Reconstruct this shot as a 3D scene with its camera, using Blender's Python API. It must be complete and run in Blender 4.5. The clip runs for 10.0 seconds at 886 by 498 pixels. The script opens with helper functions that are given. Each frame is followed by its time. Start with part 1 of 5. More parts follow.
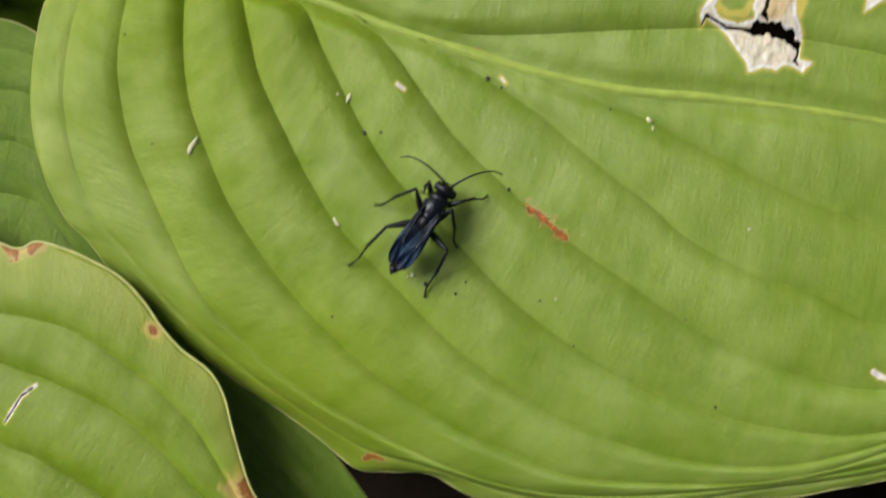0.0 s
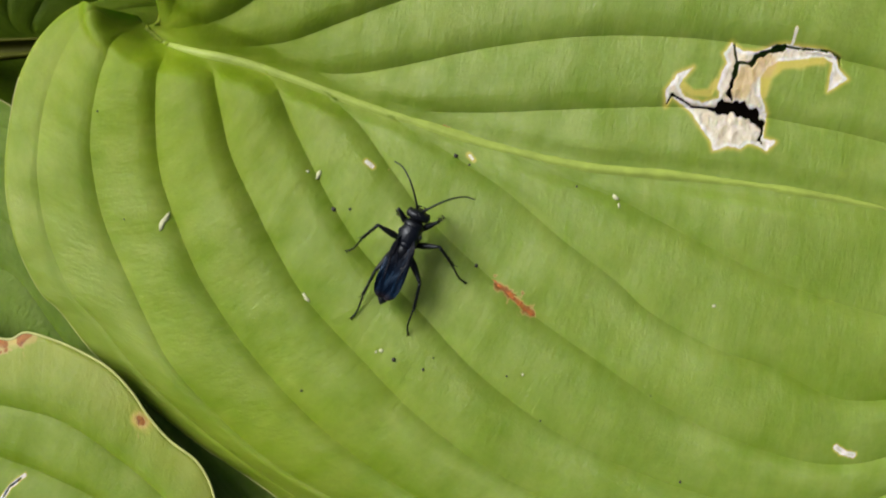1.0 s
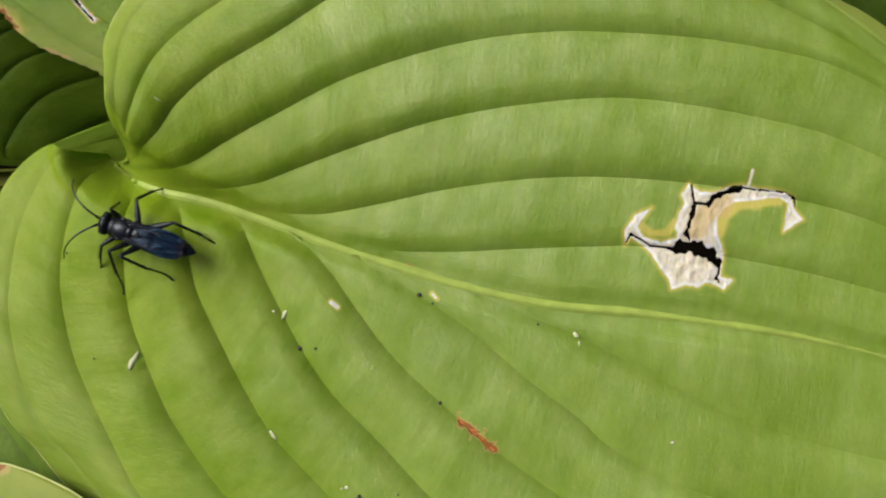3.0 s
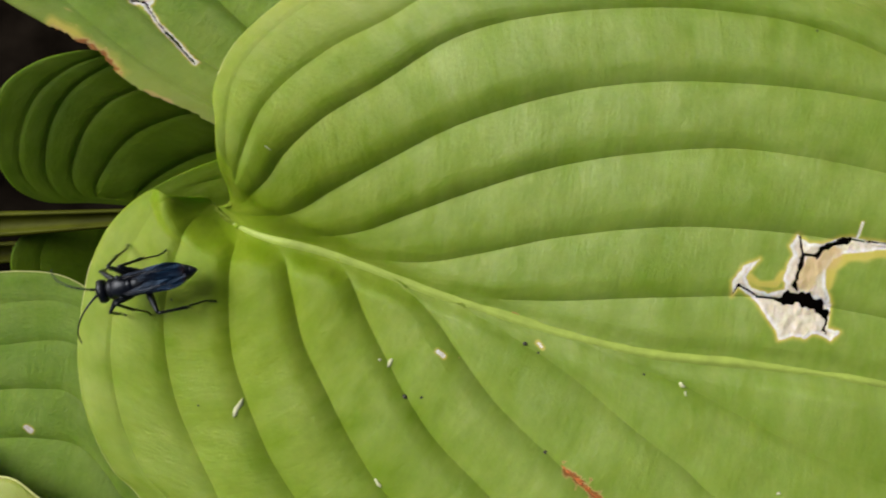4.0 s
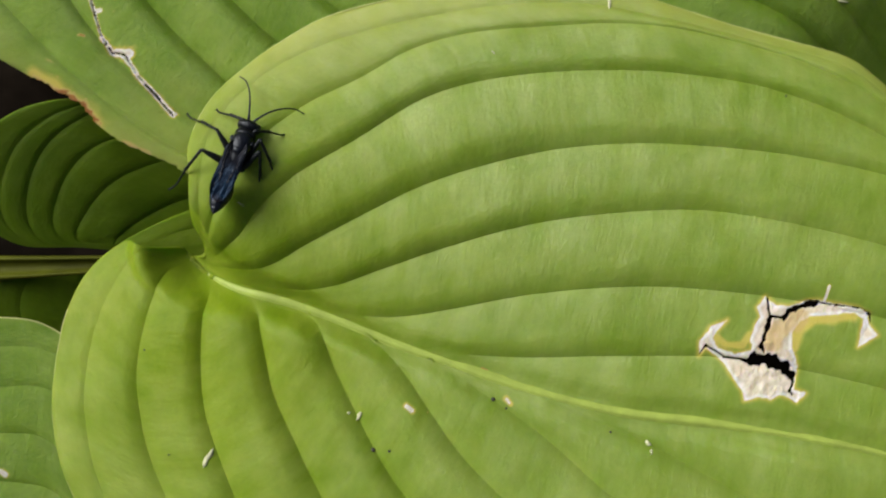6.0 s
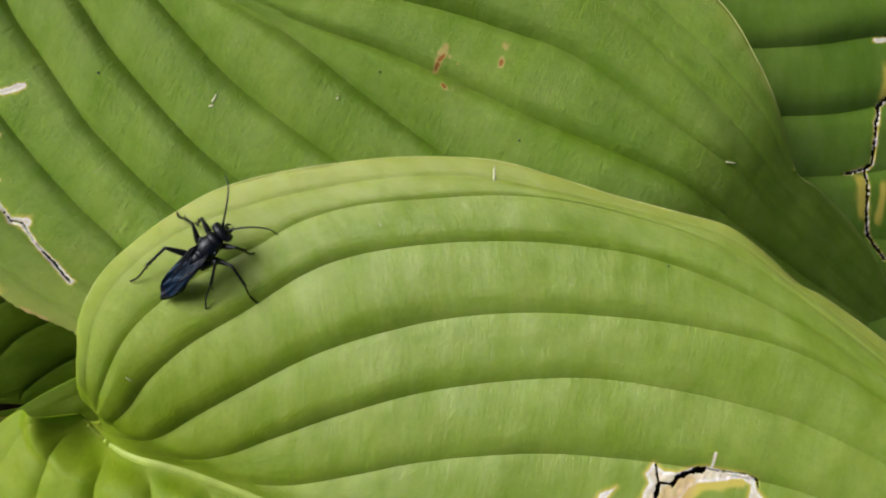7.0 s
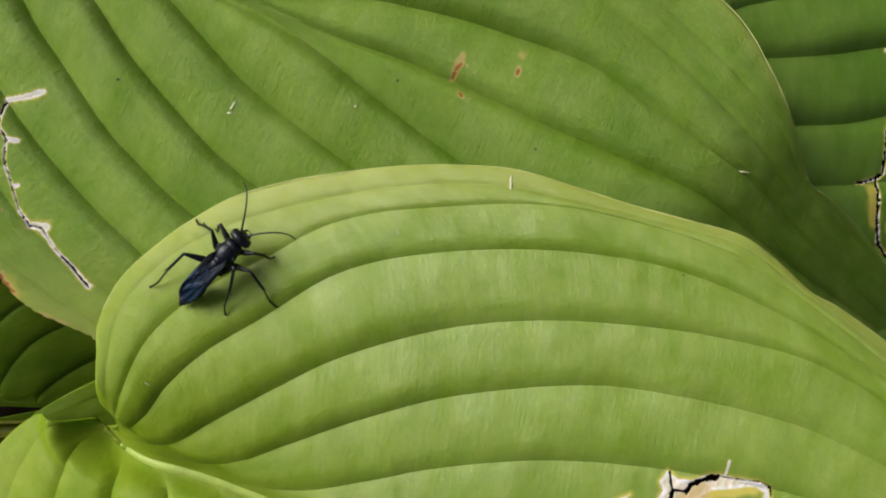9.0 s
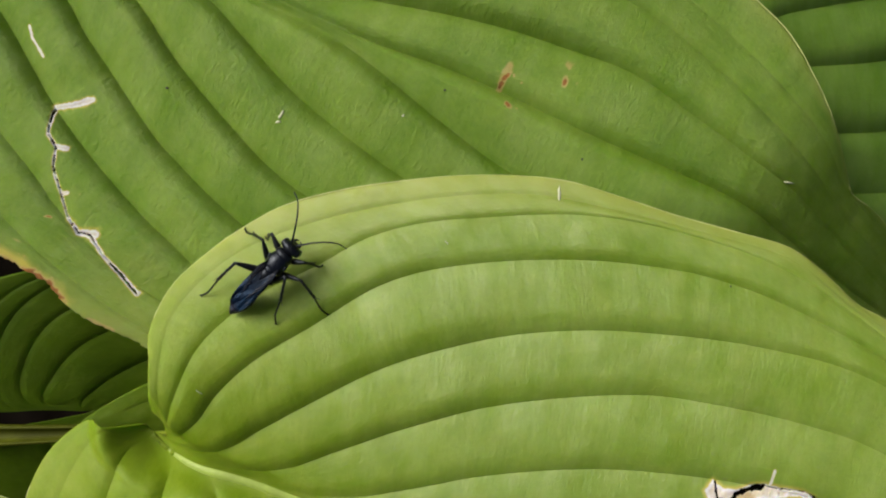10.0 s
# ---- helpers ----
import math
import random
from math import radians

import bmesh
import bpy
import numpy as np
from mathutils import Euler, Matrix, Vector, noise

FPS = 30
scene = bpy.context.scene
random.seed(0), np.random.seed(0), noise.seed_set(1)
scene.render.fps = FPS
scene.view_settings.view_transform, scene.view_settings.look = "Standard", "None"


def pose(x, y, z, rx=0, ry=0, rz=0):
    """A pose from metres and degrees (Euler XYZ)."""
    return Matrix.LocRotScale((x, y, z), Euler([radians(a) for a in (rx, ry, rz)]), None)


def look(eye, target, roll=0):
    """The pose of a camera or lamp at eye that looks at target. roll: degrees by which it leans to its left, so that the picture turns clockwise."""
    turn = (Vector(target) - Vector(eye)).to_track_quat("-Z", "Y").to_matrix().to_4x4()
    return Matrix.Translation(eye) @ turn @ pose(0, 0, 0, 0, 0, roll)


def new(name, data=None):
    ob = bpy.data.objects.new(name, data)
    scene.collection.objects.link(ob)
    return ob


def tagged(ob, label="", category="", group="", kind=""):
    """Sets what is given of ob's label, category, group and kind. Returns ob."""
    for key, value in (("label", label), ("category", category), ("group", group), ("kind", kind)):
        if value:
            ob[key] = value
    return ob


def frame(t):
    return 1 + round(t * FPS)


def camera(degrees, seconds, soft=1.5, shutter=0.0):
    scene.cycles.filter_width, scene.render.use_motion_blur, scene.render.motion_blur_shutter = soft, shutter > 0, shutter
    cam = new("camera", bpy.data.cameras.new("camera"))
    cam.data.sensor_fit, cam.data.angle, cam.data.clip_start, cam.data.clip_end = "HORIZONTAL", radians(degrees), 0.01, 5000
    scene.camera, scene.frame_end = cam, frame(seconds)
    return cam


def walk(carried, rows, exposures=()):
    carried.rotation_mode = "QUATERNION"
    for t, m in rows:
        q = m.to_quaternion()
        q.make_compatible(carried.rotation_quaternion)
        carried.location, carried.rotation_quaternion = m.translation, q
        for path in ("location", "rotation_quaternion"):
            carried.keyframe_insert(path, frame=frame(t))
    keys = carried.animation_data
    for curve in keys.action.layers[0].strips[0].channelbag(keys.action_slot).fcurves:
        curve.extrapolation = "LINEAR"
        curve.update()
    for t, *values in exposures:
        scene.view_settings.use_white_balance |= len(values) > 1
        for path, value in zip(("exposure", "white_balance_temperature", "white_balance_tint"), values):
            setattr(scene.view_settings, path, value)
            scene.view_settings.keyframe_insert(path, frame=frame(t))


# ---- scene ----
MM = 0.001
cam = camera(50.0, 10.0, soft=2.0, shutter=0.4)
walk(cam, [
    (0.0, pose(-0.00488, -0.04214, 0.16324, -0.440, 0.321, -0.440)),
    (0.2, pose(-0.00292, -0.03677, 0.16348, 0.006, 0.321, -0.317)),
    (0.3, pose(-0.00197, -0.03430, 0.16348, 0.230, 0.368, -0.299)),
    (0.5, pose(-0.00165, -0.03287, 0.16410, -0.202, 0.147, -0.271)),
    (0.7, pose(-0.00145, -0.03384, 0.16435, -0.209, 0.105, -0.316)),
    (1.0, pose(0.00046, -0.02965, 0.16506, -0.255, 0.243, -0.326)),
    (1.2, pose(0.00178, -0.02809, 0.16549, -0.145, 0.190, -0.218)),
    (1.5, pose(0.00757, -0.02333, 0.16605, -0.251, 0.528, -0.372)),
    (1.7, pose(0.00938, -0.01788, 0.16657, -0.265, 0.509, -0.514)),
    (2.0, pose(0.01038, -0.01464, 0.16698, -0.280, 0.320, -0.536)),
    (2.2, pose(0.01051, -0.01186, 0.16726, -0.333, 0.258, -0.698)),
    (3.3, pose(0.00280, 0.00005, 0.16797, -0.977, 0.067, -0.650)),
    (3.5, pose(-0.00078, 0.00343, 0.16762, -1.495, -0.098, -0.502)),
    (3.7, pose(-0.00446, 0.00390, 0.16752, -1.345, 0.023, -0.499)),
    (4.0, pose(-0.01255, 0.00671, 0.16711, -1.418, -0.086, -0.283)),
    (4.2, pose(-0.01637, 0.00550, 0.16712, -1.421, -0.108, 0.139)),
    (4.5, pose(-0.02107, 0.00607, 0.16711, -1.698, -0.078, 0.066)),
    (4.7, pose(-0.02169, 0.00843, 0.16711, -1.664, -0.054, 0.233)),
    (5.0, pose(-0.02145, 0.00955, 0.16731, -1.475, -0.020, 0.318)),
    (5.2, pose(-0.01982, 0.01037, 0.16713, -1.766, -0.047, 0.130)),
    (6.3, pose(-0.00276, 0.01763, 0.16916, 0.296, 0.504, 0.761)),
    (6.5, pose(-0.00052, 0.02340, 0.16918, 1.157, 0.159, 0.415)),
    (6.7, pose(0.00718, 0.03731, 0.16964, 1.165, 0.193, 0.531)),
    (7.0, pose(0.01234, 0.03792, 0.17061, 1.574, 0.030, 0.127)),
    (7.2, pose(0.01407, 0.03907, 0.17060, 1.650, -0.006, 0.107)),
    (7.5, pose(0.01447, 0.04082, 0.17109, 1.693, -0.149, 0.075)),
    (8.0, pose(0.01191, 0.04030, 0.17118, 1.801, -0.176, 0.377)),
    (8.5, pose(0.00921, 0.03885, 0.17115, 1.907, -0.070, 0.569)),
    (9.0, pose(0.00937, 0.03877, 0.17192, 1.724, 0.024, 0.480)),
    (9.2, pose(0.00768, 0.04072, 0.17214, 1.561, 0.142, 0.471)),
    (9.5, pose(0.00421, 0.04211, 0.17243, 1.520, -0.032, 0.635)),
    (10.0, pose(0.00108, 0.04226, 0.17309, 1.109, 0.158, 0.772)),
])

# ---- light: bright overcast, sky brighter towards the north-west ----
world = bpy.data.worlds.new("overcast_sky")
scene.world = world
world.use_nodes = True
wn = world.node_tree
sky = wn.nodes.new("ShaderNodeTexSky")
sky.sky_type = "NISHITA"
sky.sun_disc = False
sky.sun_elevation = radians(42)
sky.sun_rotation = radians(-58.5)
sky.air_density, sky.dust_density, sky.ozone_density = 0.25, 6.0, 0.0
wn.links.new(sky.outputs[0], wn.nodes["Background"].inputs[0])
wn.nodes["Background"].inputs[1].default_value = 0.128
sun = new("sun", bpy.data.lights.new("sun", "SUN"))
sun.data.energy, sun.data.angle, sun.data.color = 4.35, radians(38), (1.0, 0.96, 0.88)
sun.matrix_world = look((-0.62, 0.38, 0.69), (0, 0, 0))
scene.view_settings.exposure = 0.0


# ---- materials ----
def material(name):
    m = bpy.data.materials.new(name)
    m.use_nodes = True
    return m, m.node_tree, m.node_tree.nodes["Principled BSDF"]


def add(tree, kind, **values):
    node = tree.nodes.new(kind)
    for key, value in values.items():
        node.inputs[key].default_value = value
    return node


def ramp(tree, fac, stops):
    node = tree.nodes.new("ShaderNodeValToRGB")
    els = node.color_ramp.elements
    while len(els) < len(stops):
        els.new(0.5)
    for el, (pos, col) in zip(els, stops):
        el.position, el.color = pos, (*col, 1) if len(col) == 3 else col
    tree.links.new(fac, node.inputs[0])
    return node


def mix(tree, fac, a, b, blend="MIX"):
    node = tree.nodes.new("ShaderNodeMix")
    node.data_type, node.blend_type = "RGBA", blend
    for sock, val in ((node.inputs[0], fac), (node.inputs[6], a), (node.inputs[7], b)):
        if isinstance(val, bpy.types.NodeSocket):
            tree.links.new(val, sock)
        else:
            sock.default_value = val if isinstance(val, float) else (*val, 1)
    return node.outputs[2]


def leaf_material(name, low, high, yellow, gloss=0.46, through_light=0.3, sheen=0.5, relief=0.5, mottle=0.6, wrinkle=0.3):
    """Hosta blade: wax skin, fine streaks across the veins, yellower margin, dead tissue round tears; sky haze and
    shade put into its tint.
    """
    m, tree, bsdf = material(name)
    link = tree.links.new
    uv = tree.nodes.new("ShaderNodeUVMap")

    def field(scale, detail, rough):
        way = add(tree, "ShaderNodeMapping", Scale=(*scale, 1))
        link(uv.outputs[0], way.inputs[0])
        n = add(tree, "ShaderNodeTexNoise", Scale=1.0, Detail=detail, Roughness=rough)
        link(way.outputs[0], n.inputs[0])
        return n.outputs[0]

    streak = field((1.0, 0.16), 4.0, 0.6)
    cloud = field((0.05, 0.09), 5.0, 0.6)
    speck = field((1.3, 1.1), 6.0, 0.75)
    patch = field((0.26, 0.11), 4.0, 0.6)
    base = ramp(tree, cloud, [(0.36, low), (0.64, high)]).outputs[0]
    tone = ramp(tree, streak, [(0.3, (0.90, 0.92, 0.86)), (0.7, (1.06, 1.05, 1.08))]).outputs[0]
    base = mix(tree, 0.4, base, tone, "MULTIPLY")
    tone = ramp(tree, speck, [(0.3, (0.84, 0.87, 0.8)), (0.72, (1.12, 1.1, 1.15))]).outputs[0]
    base = mix(tree, mottle, base, tone, "MULTIPLY")
    tone = ramp(tree, patch, [(0.33, (0.86, 0.91, 0.7)), (0.67, (1.10, 1.06, 1.3))]).outputs[0]
    base = mix(tree, 0.6, base, tone, "MULTIPLY")
    # Grey sky sheen where high, dimmer shade where low, painted into the base colour.
    sky_haze = tree.nodes.new("ShaderNodeAttribute")
    sky_haze.attribute_name = "sky_haze"
    shade_tint = mix(tree, 1.0, base, (0.94, 0.93, 0.38), "MULTIPLY")
    haze_tint = mix(tree, 1.0, base, (1.02, 1.03, 2.35), "MULTIPLY")
    base = mix(tree, sky_haze.outputs["Fac"], shade_tint, haze_tint)
    age = tree.nodes.new("ShaderNodeAttribute")
    age.attribute_name = "age"
    base = mix(tree, age.outputs["Fac"], base, yellow)
    dead = tree.nodes.new("ShaderNodeAttribute")
    dead.attribute_name = "blight"
    halo = ramp(tree, dead.outputs["Fac"], [(0.05, (0, 0, 0)), (0.28, (0.3, 0.3, 0.3)), (0.46, (0.8, 0.8, 0.8))]).outputs[0]
    base = mix(tree, halo, base, (0.60, 0.50, 0.10))
    crust = ramp(tree, dead.outputs["Fac"], [(0.44, (0, 0, 0)), (0.56, (1, 1, 1))]).outputs[0]
    blotch = add(tree, "ShaderNodeTexNoise", Scale=0.7, Detail=5.0, Roughness=0.7)
    link(uv.outputs[0], blotch.inputs[0])
    pale = ramp(tree, speck, [(0.3, (0.56, 0.58, 0.54)), (0.5, (0.70, 0.74, 0.74)), (0.7, (0.80, 0.86, 0.92))]).outputs[0]
    buff = ramp(tree, blotch.outputs[0], [(0.32, (0.46, 0.41, 0.26)), (0.5, (0.60, 0.57, 0.43)), (0.68, (0.70, 0.69, 0.60))]).outputs[0]
    core = ramp(tree, dead.outputs["Fac"], [(0.68, (0, 0, 0)), (1.0, (0.85, 0.85, 0.85))]).outputs[0]
    base = mix(tree, crust, base, mix(tree, core, pale, buff))
    rust = tree.nodes.new("ShaderNodeAttribute")
    rust.attribute_name = "rust"
    brown = ramp(tree, speck, [(0.35, (0.15, 0.055, 0.010)), (0.65, (0.40, 0.16, 0.022))]).outputs[0]
    tanfac = ramp(tree, rust.outputs["Fac"], [(0.05, (0, 0, 0)), (0.45, (0.75, 0.75, 0.75))]).outputs[0]
    base = mix(tree, tanfac, base, (0.50, 0.37, 0.14))
    rfac = ramp(tree, rust.outputs["Fac"], [(0.46, (0, 0, 0)), (0.9, (1, 1, 1))]).outputs[0]
    base = mix(tree, rfac, base, brown)
    link(base, bsdf.inputs["Base Color"])
    bsdf.inputs["Subsurface Weight"].default_value, bsdf.inputs["Subsurface Scale"].default_value = 0.3, 0.002
    bsdf.inputs["Subsurface Radius"].default_value = (0.5, 1.0, 0.08)
    rough = add(tree, "ShaderNodeMapRange")
    for key, value in (("From Min", 0.3), ("From Max", 0.7), ("To Min", gloss * 0.88), ("To Max", gloss * 1.15)):
        rough.inputs[key].default_value = value
    link(speck, rough.inputs["Value"])
    link(rough.outputs[0], bsdf.inputs["Roughness"])
    wax = add(tree, "ShaderNodeMapRange")
    for key, value in (("From Min", 0.3), ("From Max", 0.7), ("To Min", sheen * 0.6), ("To Max", sheen * 1.4)):
        wax.inputs[key].default_value = value
    link(patch, wax.inputs["Value"])
    film = tree.nodes.new("ShaderNodeMath")
    film.operation = "MULTIPLY_ADD"
    film.inputs[1].default_value, film.inputs[2].default_value = 1.15, 0.3
    link(sky_haze.outputs["Fac"], film.inputs[0])
    coat = tree.nodes.new("ShaderNodeMath")
    coat.operation = "MULTIPLY"
    link(film.outputs[0], coat.inputs[0])
    link(wax.outputs[0], coat.inputs[1])
    link(coat.outputs[0], bsdf.inputs["Specular IOR Level"])
    b1 = add(tree, "ShaderNodeBump", Strength=wrinkle, Distance=0.0003)
    link(streak, b1.inputs["Height"])
    b2 = add(tree, "ShaderNodeBump", Strength=relief, Distance=0.0004)
    link(speck, b2.inputs["Height"])
    link(b1.outputs[0], b2.inputs["Normal"])
    link(b2.outputs[0], bsdf.inputs["Normal"])
    glow = tree.nodes.new("ShaderNodeBsdfTranslucent")
    tint = mix(tree, 1.0, base, (1.0, 1.0, 0.45), "MULTIPLY")
    link(tint, glow.inputs[0])
    blend = tree.nodes.new("ShaderNodeMixShader")
    blend.inputs[0].default_value = through_light
    link(bsdf.outputs[0], blend.inputs[1])
    link(glow.outputs[0], blend.inputs[2])
    link(blend.outputs[0], tree.nodes["Material Output"].inputs[0])
    return m


def plain(name, color, rough=0.5, vary=0.25, scale=900.0, metal=0.0, bump=0.3, coat=0.0):
    m, tree, bsdf = material(name)
    pos = tree.nodes.new("ShaderNodeTexCoord")
    n = add(tree, "ShaderNodeTexNoise", Scale=scale, Detail=5.0, Roughness=0.6)
    tree.links.new(pos.outputs["Object"], n.inputs[0])
    lo = tuple(c * (1 - vary) for c in color)
    hi = tuple(min(1, c * (1 + vary)) for c in color)
    col = ramp(tree, n.outputs[0], [(0.3, lo), (0.7, hi)])
    tree.links.new(col.outputs[0], bsdf.inputs["Base Color"])
    bsdf.inputs["Roughness"].default_value, bsdf.inputs["Metallic"].default_value = rough, metal
    bsdf.inputs["Coat Weight"].default_value = coat
    b = add(tree, "ShaderNodeBump", Strength=bump, Distance=0.0001)
    tree.links.new(n.outputs[0], b.inputs["Height"])
    tree.links.new(b.outputs[0], bsdf.inputs["Normal"])
    return m


LEAF_BRIGHT = leaf_material("hosta_leaf_bright", (0.150, 0.252, 0.004), (0.215, 0.318, 0.020), (0.31, 0.37, 0.065))
LEAF_MID = leaf_material("hosta_leaf_mid", (0.128, 0.245, 0.008), (0.198, 0.322, 0.026), (0.27, 0.34, 0.06), relief=1.3, mottle=1.0, wrinkle=0.7)
# Darker copy of the leaf green; the back leaf's shade is in the colour.
LEAF_DEEP_SHADE = leaf_material("hosta_leaf_deep_shade", (0.064, 0.118, 0.004), (0.10, 0.168, 0.007), (0.14, 0.2, 0.012), sheen=0.12)
# Dimmed leaf green for the side leaf, its shade put into the tones.
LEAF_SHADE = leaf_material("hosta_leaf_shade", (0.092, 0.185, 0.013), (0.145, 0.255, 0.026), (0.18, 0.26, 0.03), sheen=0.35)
RIB = plain("leaf_rib", (0.205, 0.28, 0.05), 0.5, 0.15, 300.0)
RIB.node_tree.nodes["Principled BSDF"].inputs["Specular IOR Level"].default_value = 0.3
RIM = plain("leaf_margin", (0.40, 0.44, 0.16), 0.5, 0.2, 300.0)
STALK = plain("leaf_stalk", (0.042, 0.05, 0.0025), 0.6, 0.3, 150.0)
STALK.node_tree.nodes["Principled BSDF"].inputs["Specular IOR Level"].default_value = 0.08
# Soil without gloss, near black: the deep shade between leaves is in its colour.
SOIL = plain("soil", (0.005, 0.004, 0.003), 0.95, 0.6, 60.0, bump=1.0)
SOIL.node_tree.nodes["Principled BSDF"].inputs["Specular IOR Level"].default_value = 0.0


# ---- helpers for building ----
def part(name, bm, mat, parent=None, label=""):
    mesh = bpy.data.meshes.new(name)
    bm.to_mesh(mesh)
    bm.free()
    for p in mesh.polygons:
        p.use_smooth = True
    mesh.materials.append(mat)
    ob = new(name, mesh)
    if parent is not None:
        ob.parent = parent
    return tagged(ob, label)


def spline(points, n):
    """n points evenly along a smooth curve through the given ones."""
    p = np.array(points, float)
    d = np.concatenate([[0], np.cumsum(np.sqrt(np.linalg.norm(np.diff(p, axis=0), axis=1)))])
    m = np.gradient(p, d, axis=0)
    for i in range(1, len(p) - 1):
        h0, h1 = d[i] - d[i - 1], d[i + 1] - d[i]
        m[i] = ((p[i] - p[i - 1]) / h0 * h1 + (p[i + 1] - p[i]) / h1 * h0) / (h0 + h1)
    out = []
    for i in range(len(p) - 1):
        h = d[i + 1] - d[i]
        s = np.linspace(0, 1, 24, endpoint=i == len(p) - 2)[:, None]
        out.append((2 * s**3 - 3 * s**2 + 1) * p[i] + (s**3 - 2 * s**2 + s) * h * m[i]
                   + (3 * s**2 - 2 * s**3) * p[i + 1] + (s**3 - s**2) * h * m[i + 1])
    q = np.concatenate(out)
    a = np.concatenate([[0], np.cumsum(np.linalg.norm(np.diff(q, axis=0), axis=1))])
    t = np.linspace(0, a[-1], n)
    return np.stack([np.interp(t, a, q[:, k]) for k in range(q.shape[1])], 1)


def tube(points, radii, sides=8, flat=1.0):
    """A bmesh tube along 3D points (metres) with a radius for each."""
    bm = bmesh.new()
    rings = []
    pts = [Vector(p) for p in points]
    for i, p in enumerate(pts):
        way = (pts[min(i + 1, len(pts) - 1)] - pts[max(i - 1, 0)]).normalized()
        side = way.cross(Vector((0, 0, 1)))
        side = side.normalized() if side.length > 1e-4 else Vector((1, 0, 0))
        up = side.cross(way)
        rings.append([bm.verts.new(p + (side * math.cos(a) + up * math.sin(a) * flat) * radii[i])
                      for a in (2 * math.pi * k / sides for k in range(sides))])
    for a, b in zip(rings, rings[1:]):
        for k in range(sides):
            bm.faces.new((a[k], a[(k + 1) % sides], b[(k + 1) % sides], b[k]))
    bm.faces.new(rings[0])
    bm.faces.new(rings[-1][::-1])
    bmesh.ops.recalc_face_normals(bm, faces=bm.faces)
    return bm


def bump2(x, y, scale, seed=0.0):
    return noise.noise((x * scale + seed, y * scale - seed, seed * 1.7))


def ease(v, low, high):
    v = min(1.0, max(0.0, (v - low) / (high - low)))
    return v * v * (3 - 2 * v)


class Blade:
    """A leaf blade lofted over its veins: creased at the veins, vaulted between them, the crest nearer the inner vein."""

    def __init__(self, veins, mid, height, vault=0.11, n=260, k=8, seed=1.0, crest=0.7, power=1.6, rib=0.0):
        self.curves = [spline(v, n) for v in veins]
        self.mid, self.height, self.vault, self.n, self.k, self.seed = mid, height, vault, n, k, seed
        self.nv, self.crest, self.power, self.rib = len(veins), crest, power, rib
        spine = self.curves[mid]
        for i, line in enumerate(self.curves):
            if i == mid:
                continue
            for q in range(n):
                d = np.hypot(spine[:, 0] - line[q, 0], spine[:, 1] - line[q, 1])
                k = min(1.0, max(0.0, (d.min() - 0.3) / 1.2))
                if k == 1.0 and q > 5:
                    break
                k = k * k * (3 - 2 * k)
                line[q] = spine[int(np.argmin(d))] * (1 - k) + line[q] * k

    def cross(self, w):
        """-1 to 1 from margin to margin, 0 on the midrib."""
        return (w - self.mid) / (self.mid if w < self.mid else self.nv - 1 - self.mid)

    def near(self, line):
        """How far a line's points lie from the midrib, as a limit on the cross measure."""
        spine = self.curves[self.mid]
        return np.hypot(line[:, 0, None] - spine[None, :, 0], line[:, 1, None] - spine[None, :, 1]).min(1) / 10.0

    def grid(self):
        rows = []
        for i in range(self.nv - 1):
            a, b = self.curves[i], self.curves[i + 1]
            gap = np.linalg.norm(a - b, axis=1)
            for j in range(self.k + (i == self.nv - 2)):
                s = 0.5 - 0.5 * math.copysign(abs(1 - 2 * j / self.k) ** 0.75, 1 - 2 * j / self.k) if j < self.k else 1.0
                out = s if i < self.mid else 1 - s
                line = a * (1 - s) + b * s
                w = i + s
                arch = 1 - (1 - out / self.crest) ** 2 if out < self.crest else 1 - ((out - self.crest) / (1 - self.crest)) ** self.power
                row = []
                c, limit = self.cross(w), self.near(line)
                for q in range(self.n):
                    u = q / (self.n - 1)
                    x, y = line[q]
                    z = self.height(x, y, u, max(-limit[q], min(limit[q], c)))
                    lift = min(gap[q], 14) * self.vault * (1.5 - 0.75 * u if i < self.mid else 1.4 - 0.9 * u) * (0.3 if i in (0, self.nv - 2) else 0.55 if i in (1, self.nv - 3) else 1.0)
                    lift *= ease(gap[q], 0.5, 8.0 if abs(i + 0.5 - self.mid) < 4 else 3.5) * (ease(limit[q] * 10, self.rib * 0.6, self.rib * 2.6) if self.rib else 1.0)
                    if i < self.mid:
                        lift *= 0.7 + 0.3 * ease(math.hypot(x - self.curves[0][0][0], y - self.curves[0][0][1]), 3, 11)
                    z += lift * arch * (1 + 0.45 * bump2(x, y, 0.035, self.seed + i))
                    aside = min(s, 1 - s) * gap[q] if limit[q] > 0.25 or not self.rib else 9.0
                    z -= (0.07 + 0.11 * u + (0.0 if self.rib else 0.1)) * math.exp(-(aside / 0.6) ** 2) * ease(gap[q], 2.0, 5.0)
                    z += 0.3 * bump2(x, y, 0.11, self.seed) + 0.1 * bump2(x, y, 0.33, self.seed)
                    row.append((x, y, z, u, w))
                rows.append(row)
        return rows

    def line(self, i, lift=0.0):
        c, limit = self.cross(i), self.near(self.curves[i])
        return [(x * MM, y * MM, (self.height(x, y, q / (self.n - 1), max(-limit[q], min(limit[q], c))) + lift) * MM)
                for q, (x, y) in enumerate(self.curves[i])]


